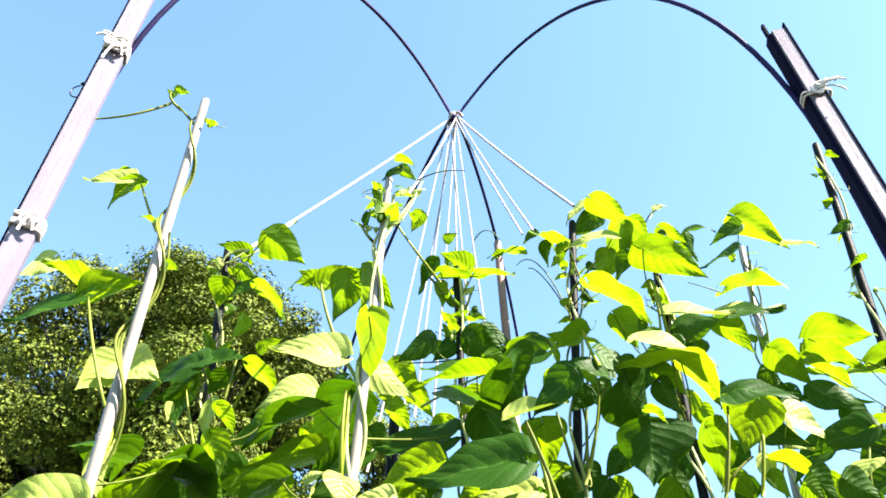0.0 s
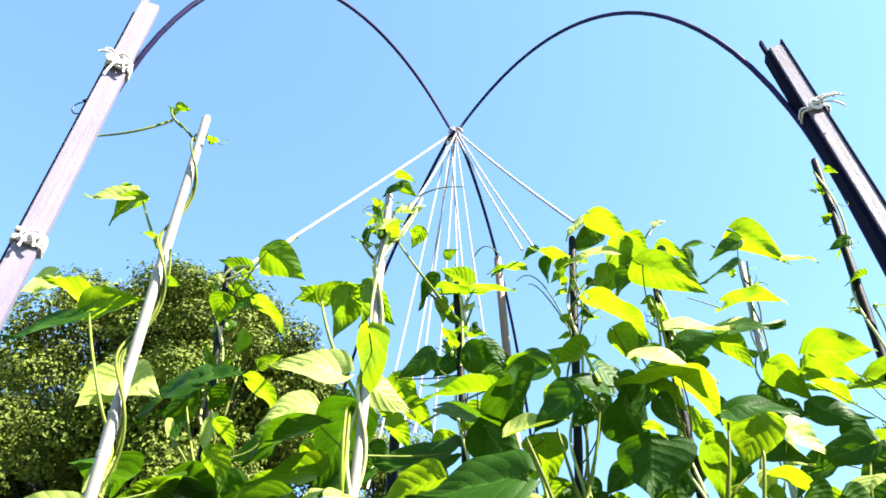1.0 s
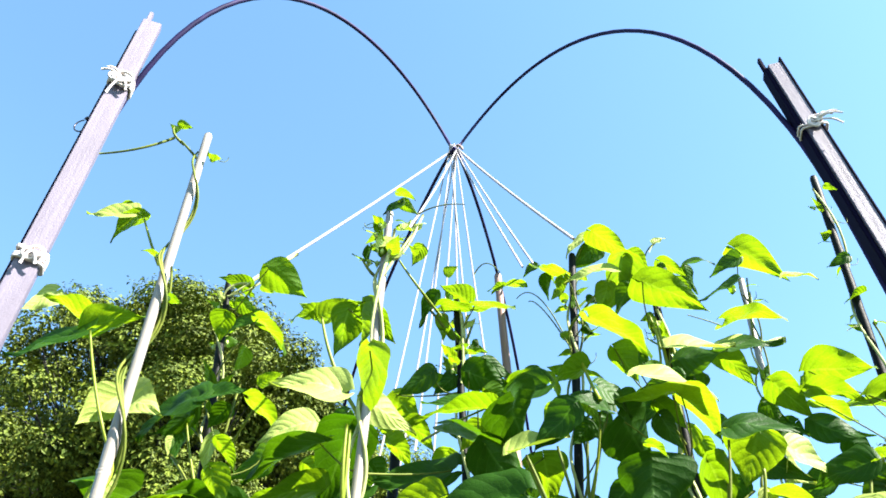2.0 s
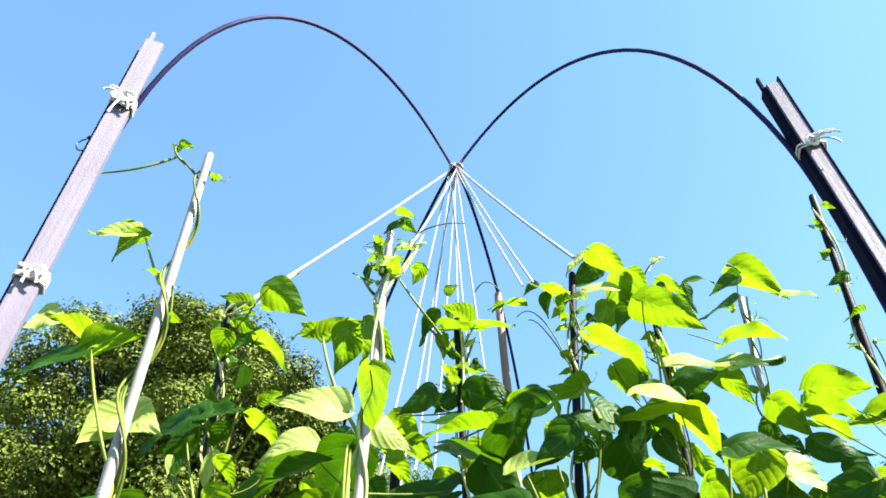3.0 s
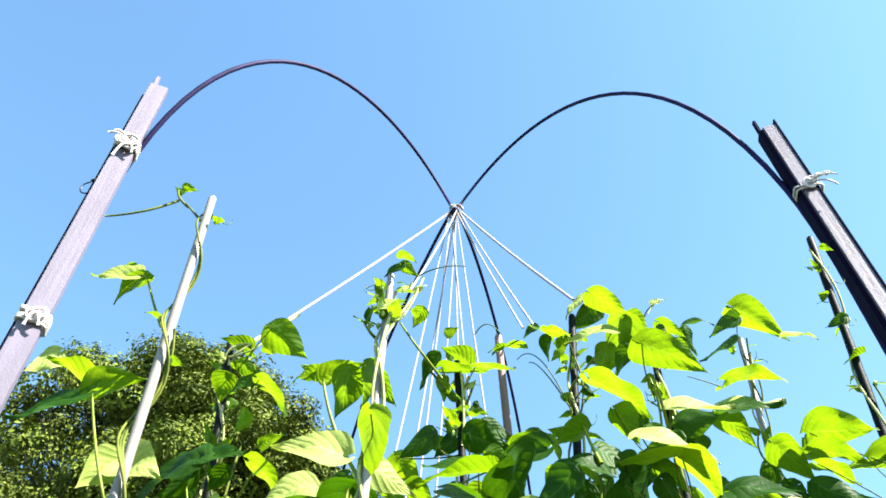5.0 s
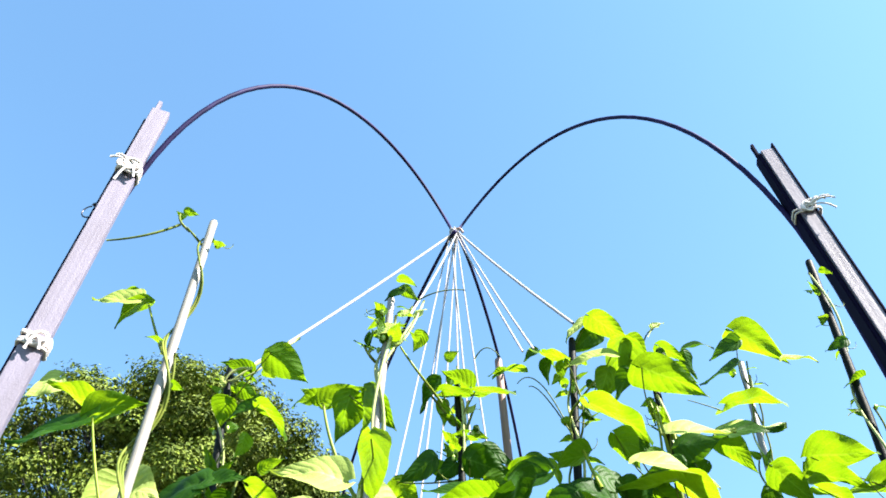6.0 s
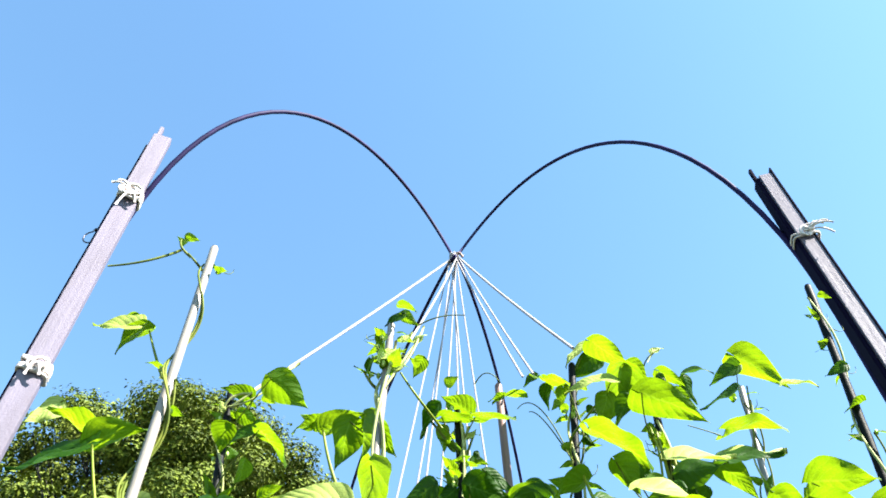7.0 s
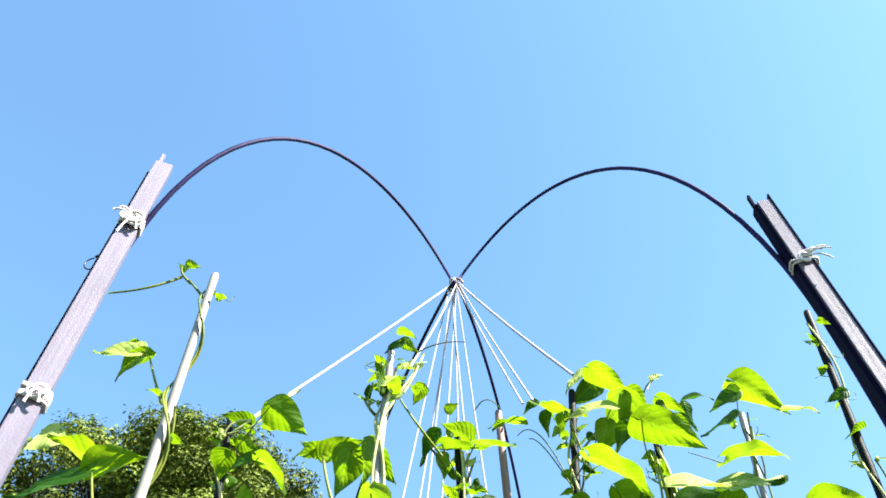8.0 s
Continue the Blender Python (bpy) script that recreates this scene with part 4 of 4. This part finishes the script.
stalk(vine_c, (-0.27, 0.8, 1.362), (-0.28, 0.8, 1.376), (-0.297, 0.81, 1.399))
stalk(vine_c, (-0.234, 0.8, 1.487), (-0.239, 0.8, 1.44), (-0.244, 0.81, 1.403))
stalk(vine_h, (0.299, 0.74, 1.316), (0.277, 0.74, 1.297), (0.271, 0.75, 1.285))
stalk(vine_b, (-0.076, 0.585, 1.284), (-0.076, 0.585, 1.248), (-0.078, 0.590, 1.212), 1.02, PETIOLE)
stalk(vine_b, (-0.045, 0.620, 1.509), (-0.029, 0.620, 1.479), (-0.003, 0.660, 1.469), 0.82, PETIOLE)
stalk(vine_f, (0.229, 0.700, 1.499), (0.230, 0.700, 1.457), (0.235, 0.710, 1.407), 1.09, PETIOLE)
stalk(vine_f, (0.223, 0.700, 1.504), (0.226, 0.700, 1.464), (0.224, 0.710, 1.428), 0.82, PETIOLE)
stalk(vine_h, (0.370, 0.690, 1.276), (0.373, 0.690, 1.262), (0.367, 0.690, 1.238), 1.36, PETIOLE)
stalk(vine_h, (0.293, 0.690, 1.310), (0.290, 0.690, 1.293), (0.282, 0.700, 1.254), 1.09, PETIOLE)
stalk(vine_e, (0.188, 0.720, 1.572), (0.165, 0.730, 1.546), (0.148, 0.750, 1.534), 0.88, PETIOLE)
stalk(vine_e, (0.141, 0.700, 1.449), (0.145, 0.690, 1.413), (0.151, 0.680, 1.379), 1.09, PETIOLE)
stalk(vine_c, (-0.202, 0.760, 1.427), (-0.218, 0.780, 1.412), (-0.233, 0.800, 1.396), 0.88, PETIOLE)
stalk(vine_c, (-0.285, 0.800, 1.433), (-0.274, 0.800, 1.396), (-0.260, 0.800, 1.355), 0.88, PETIOLE)
stalk(vine_h, (0.281, 0.720, 1.360), (0.270, 0.720, 1.316), (0.258, 0.720, 1.270), 1.09, PETIOLE)
stalk(vine_d, (0.039, 0.640, 1.343), (0.009, 0.680, 1.353), (-0.022, 0.740, 1.372), 0.75, PETIOLE)
stalk(vine_e, (0.151, 0.690, 1.371), (0.146, 0.700, 1.334), (0.137, 0.720, 1.292), 0.88, PETIOLE)
stalk(vine_e, (0.071, 0.640, 1.289), (0.081, 0.640, 1.259), (0.087, 0.640, 1.219), 1.02, PETIOLE)
stalk(vine_c, (-0.288, 0.835, 1.647), (-0.251, 0.830, 1.679), (-0.208, 0.860, 1.756), 1.20, LIT_STEM)
stalk(vine_c, (-0.284, 0.830, 1.649), (-0.243, 0.820, 1.661), (-0.220, 0.850, 1.739), 0.80, LIT_STEM)
stalk(vine_c, (-0.292, 0.835, 1.639), (-0.281, 0.825, 1.660), (-0.258, 0.830, 1.671), 1.00, LIT_STEM)
stalk(vine_b, (-0.065, 0.600, 1.377), (-0.064, 0.595, 1.427), (-0.053, 0.600, 1.507), 1.00, LIT_STEM)
stalk(vine_b, (-0.063, 0.600, 1.460), (-0.047, 0.600, 1.495), (-0.029, 0.610, 1.542), 0.90, LIT_STEM)
stalk(vine_b, (-0.047, 0.600, 1.491), (-0.035, 0.600, 1.513), (-0.022, 0.620, 1.578), 0.70, LIT_STEM)
stalk(vine_f, (0.239, 0.700, 1.600), (0.247, 0.700, 1.613), (0.256, 0.700, 1.621), 0.60, LIT_STEM)
stalk(vine_d, (0.010, 0.745, 1.461), (0.020, 0.740, 1.505), (0.028, 0.740, 1.538), 0.90, LIT_STEM)
stalk(vine_d, (0.015, 0.745, 1.596), (0.021, 0.735, 1.501), (0.019, 0.740, 1.443), 0.80, LIT_STEM)


for k, vine in enumerate((vine_a, vine_c, vine_b, vine_d, vine_e, vine_f, vine_g, vine_h)):
    low_leaves(vine, 50 + k)
for k, (vine, low, count) in enumerate(((vine_a, 1.45, 4), (vine_c, 1.45, 16), (vine_b, 1.48, 22), (vine_d, 1.42, 18), (vine_e, 1.45, 18), (vine_f, 1.40, 12), (vine_g, 1.55, 8), (vine_h, 1.55, 12))):
    young_shoots(vine, 80 + k, low, count)

# ---- trees behind ----
def leaf_cloud(name, centres, radii, per, size, material, parent, seed, keep):
    """Folded leaves over the outside of many uneven clumps, turned to the light, as one mesh."""
    rng = np.random.default_rng(seed)
    count = np.array([max(8, int(per * r * r * keep)) for r in radii])
    c = np.repeat(np.array([tuple(p) for p in centres]), count, 0)
    r = np.repeat(np.array(radii), count)[:, None]
    n = len(c)
    d = rng.normal(size=(n, 3))
    d /= np.linalg.norm(d, axis=1)[:, None]
    lump = np.sin(d[:, :1] * 5 + c[:, 1:2] * 7) * np.sin(d[:, 1:2] * 4 + c[:, :1] * 5) * np.sin(d[:, 2:] * 5 + c[:, 2:] * 6)
    b = c + d * r * (0.62 + 0.42 * rng.random((n, 1)) + 0.30 * lump) * np.array([1.0, 1.0, 0.66])
    nm = d * 1.1 + np.array([0, 0, 0.40]) + rng.normal(size=(n, 3)) * 0.32
    nm /= np.linalg.norm(nm, axis=1)[:, None]
    ax = np.cross(nm, rng.normal(size=(n, 3)))
    ax /= np.linalg.norm(ax, axis=1)[:, None] + 1e-9
    sd = np.cross(ax, nm)
    L = size * (0.6 + 0.8 * rng.random((n, 1)))
    v = np.stack([b, b + ax * L * 0.45 + sd * L * 0.30 + nm * L * 0.10, b + ax * L - nm * L * 0.08, b + ax * L * 0.45 - sd * L * 0.30 + nm * L * 0.10], 1).reshape(-1, 3)
    q = np.arange(len(v)).reshape(-1, 4)
    faces = np.concatenate([q[:, [0, 1, 2]], q[:, [0, 2, 3]]])
    me = bpy.data.meshes.new(name)
    me.from_pydata(v.tolist(), [], faces.tolist())
    me.materials.append(material)
    ob = new(name, me)
    ob.parent = parent
    return ob


def tree(at, crown, size, clumps, seed, label, material, per=2100, leaf=0.088, keep=1.0, hollows=(), small=0.085, large=0.18):
    """hollows: open places in the crown, as centres and radii."""
    rng = random.Random(seed)
    at, crown, size = Vector(at), Vector(crown) - Vector(at), Vector(size)
    ob = thing("tree", at, label, "tree", "trees behind the garden")
    base = crown - Vector((0, 0, size.z * 0.75))
    trunk = bow((0, 0, 0), base * 0.5 + Vector((0.15, 0.1, 0)), base, 10) + bow(base, base + Vector((0.2, 0, size.z * 0.5)), crown + Vector((0, 0, size.z * 0.5)), 8)[1:]
    n = len(trunk)
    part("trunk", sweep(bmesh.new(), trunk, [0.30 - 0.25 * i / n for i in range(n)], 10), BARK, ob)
    centres, radii = [], []
    tries = 0
    while len(centres) < clumps and tries < 20000:
        tries += 1
        d = Vector((rng.uniform(-1, 1), rng.uniform(-1, 1), rng.uniform(-1, 1)))
        inside = len(centres) % 5 < 2
        if not (0.15 < d.length < 0.55 if inside else 0.62 < d.length < 1) or noise.noise(d * 2.6 + Vector((seed, 3, 0))) < -0.26:
            continue
        d *= 1 + 0.10 * noise.noise(d * 2.2 + Vector((seed, 0, 0)))
        p = crown + Vector((d.x * size.x, d.y * size.y, d.z * size.z)) * 0.88
        r = rng.uniform(small, large) * (size.x + size.z) / 2
        q = p + at
        if rng.random() < 0.9 and any(Vector((q.x - h[0], (q.y - h[1]) * 0.55, q.z - h[2])).length < h[3] for h in hollows):
            continue
        centres.append(p)
        radii.append(r)
    for c in centres[::4]:
        s = rng.uniform(0.1, 0.7)
        start = base.lerp(crown + Vector((0, 0, size.z * 0.4)), s)
        mid = (start + c) / 2 + Vector((rng.uniform(-.3, .3), rng.uniform(-.3, .3), -0.1 * (c - start).length))
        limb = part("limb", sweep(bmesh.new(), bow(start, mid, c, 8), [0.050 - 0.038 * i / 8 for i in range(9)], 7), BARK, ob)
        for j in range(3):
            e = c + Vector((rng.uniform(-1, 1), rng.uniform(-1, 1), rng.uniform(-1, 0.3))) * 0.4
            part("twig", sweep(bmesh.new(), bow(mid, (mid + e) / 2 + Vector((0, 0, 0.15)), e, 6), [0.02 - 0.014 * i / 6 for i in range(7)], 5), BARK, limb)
    leaf_cloud("crown", centres, radii, per, leaf, material, ob, seed, keep)
    return ob


tree((-5.75, 14.4, 0), (-5.75, 14.4, 9.4), (4.3, 3.6, 4.1), 520, 11, "broad leafy tree with dark gaps in its sunlit crown", OAK,
     hollows=((-6.5, 12.0, 9.8, 1.3), (-2.95, 12.0, 8.7, 0.95), (-4.7, 12.2, 9.6, 0.5)))
tree((-1.7, 19.0, 0), (-1.7, 19.0, 10.7), (2.3, 2.0, 3.5), 80, 12, "yellowish green leafy tree lit by the sun", LIME)
tree((9.6, 15.0, 0), (9.6, 15.0, 7.8), (2.6, 2.4, 3.2), 40, 13, "leafy tree at the edge of the garden", OAK)
tree((5.2, 19.5, 0), (5.2, 19.5, 8.4), (3.8, 2.4, 3.0), 60, 14, "low leafy tree behind the bean vines", OAK)
tree((-12.2, 15.0, 0), (-12.2, 15.0, 12.3), (1.7, 2.0, 3.0), 24, 15, "thin leafy tree with open branches", OAK, keep=0.6)
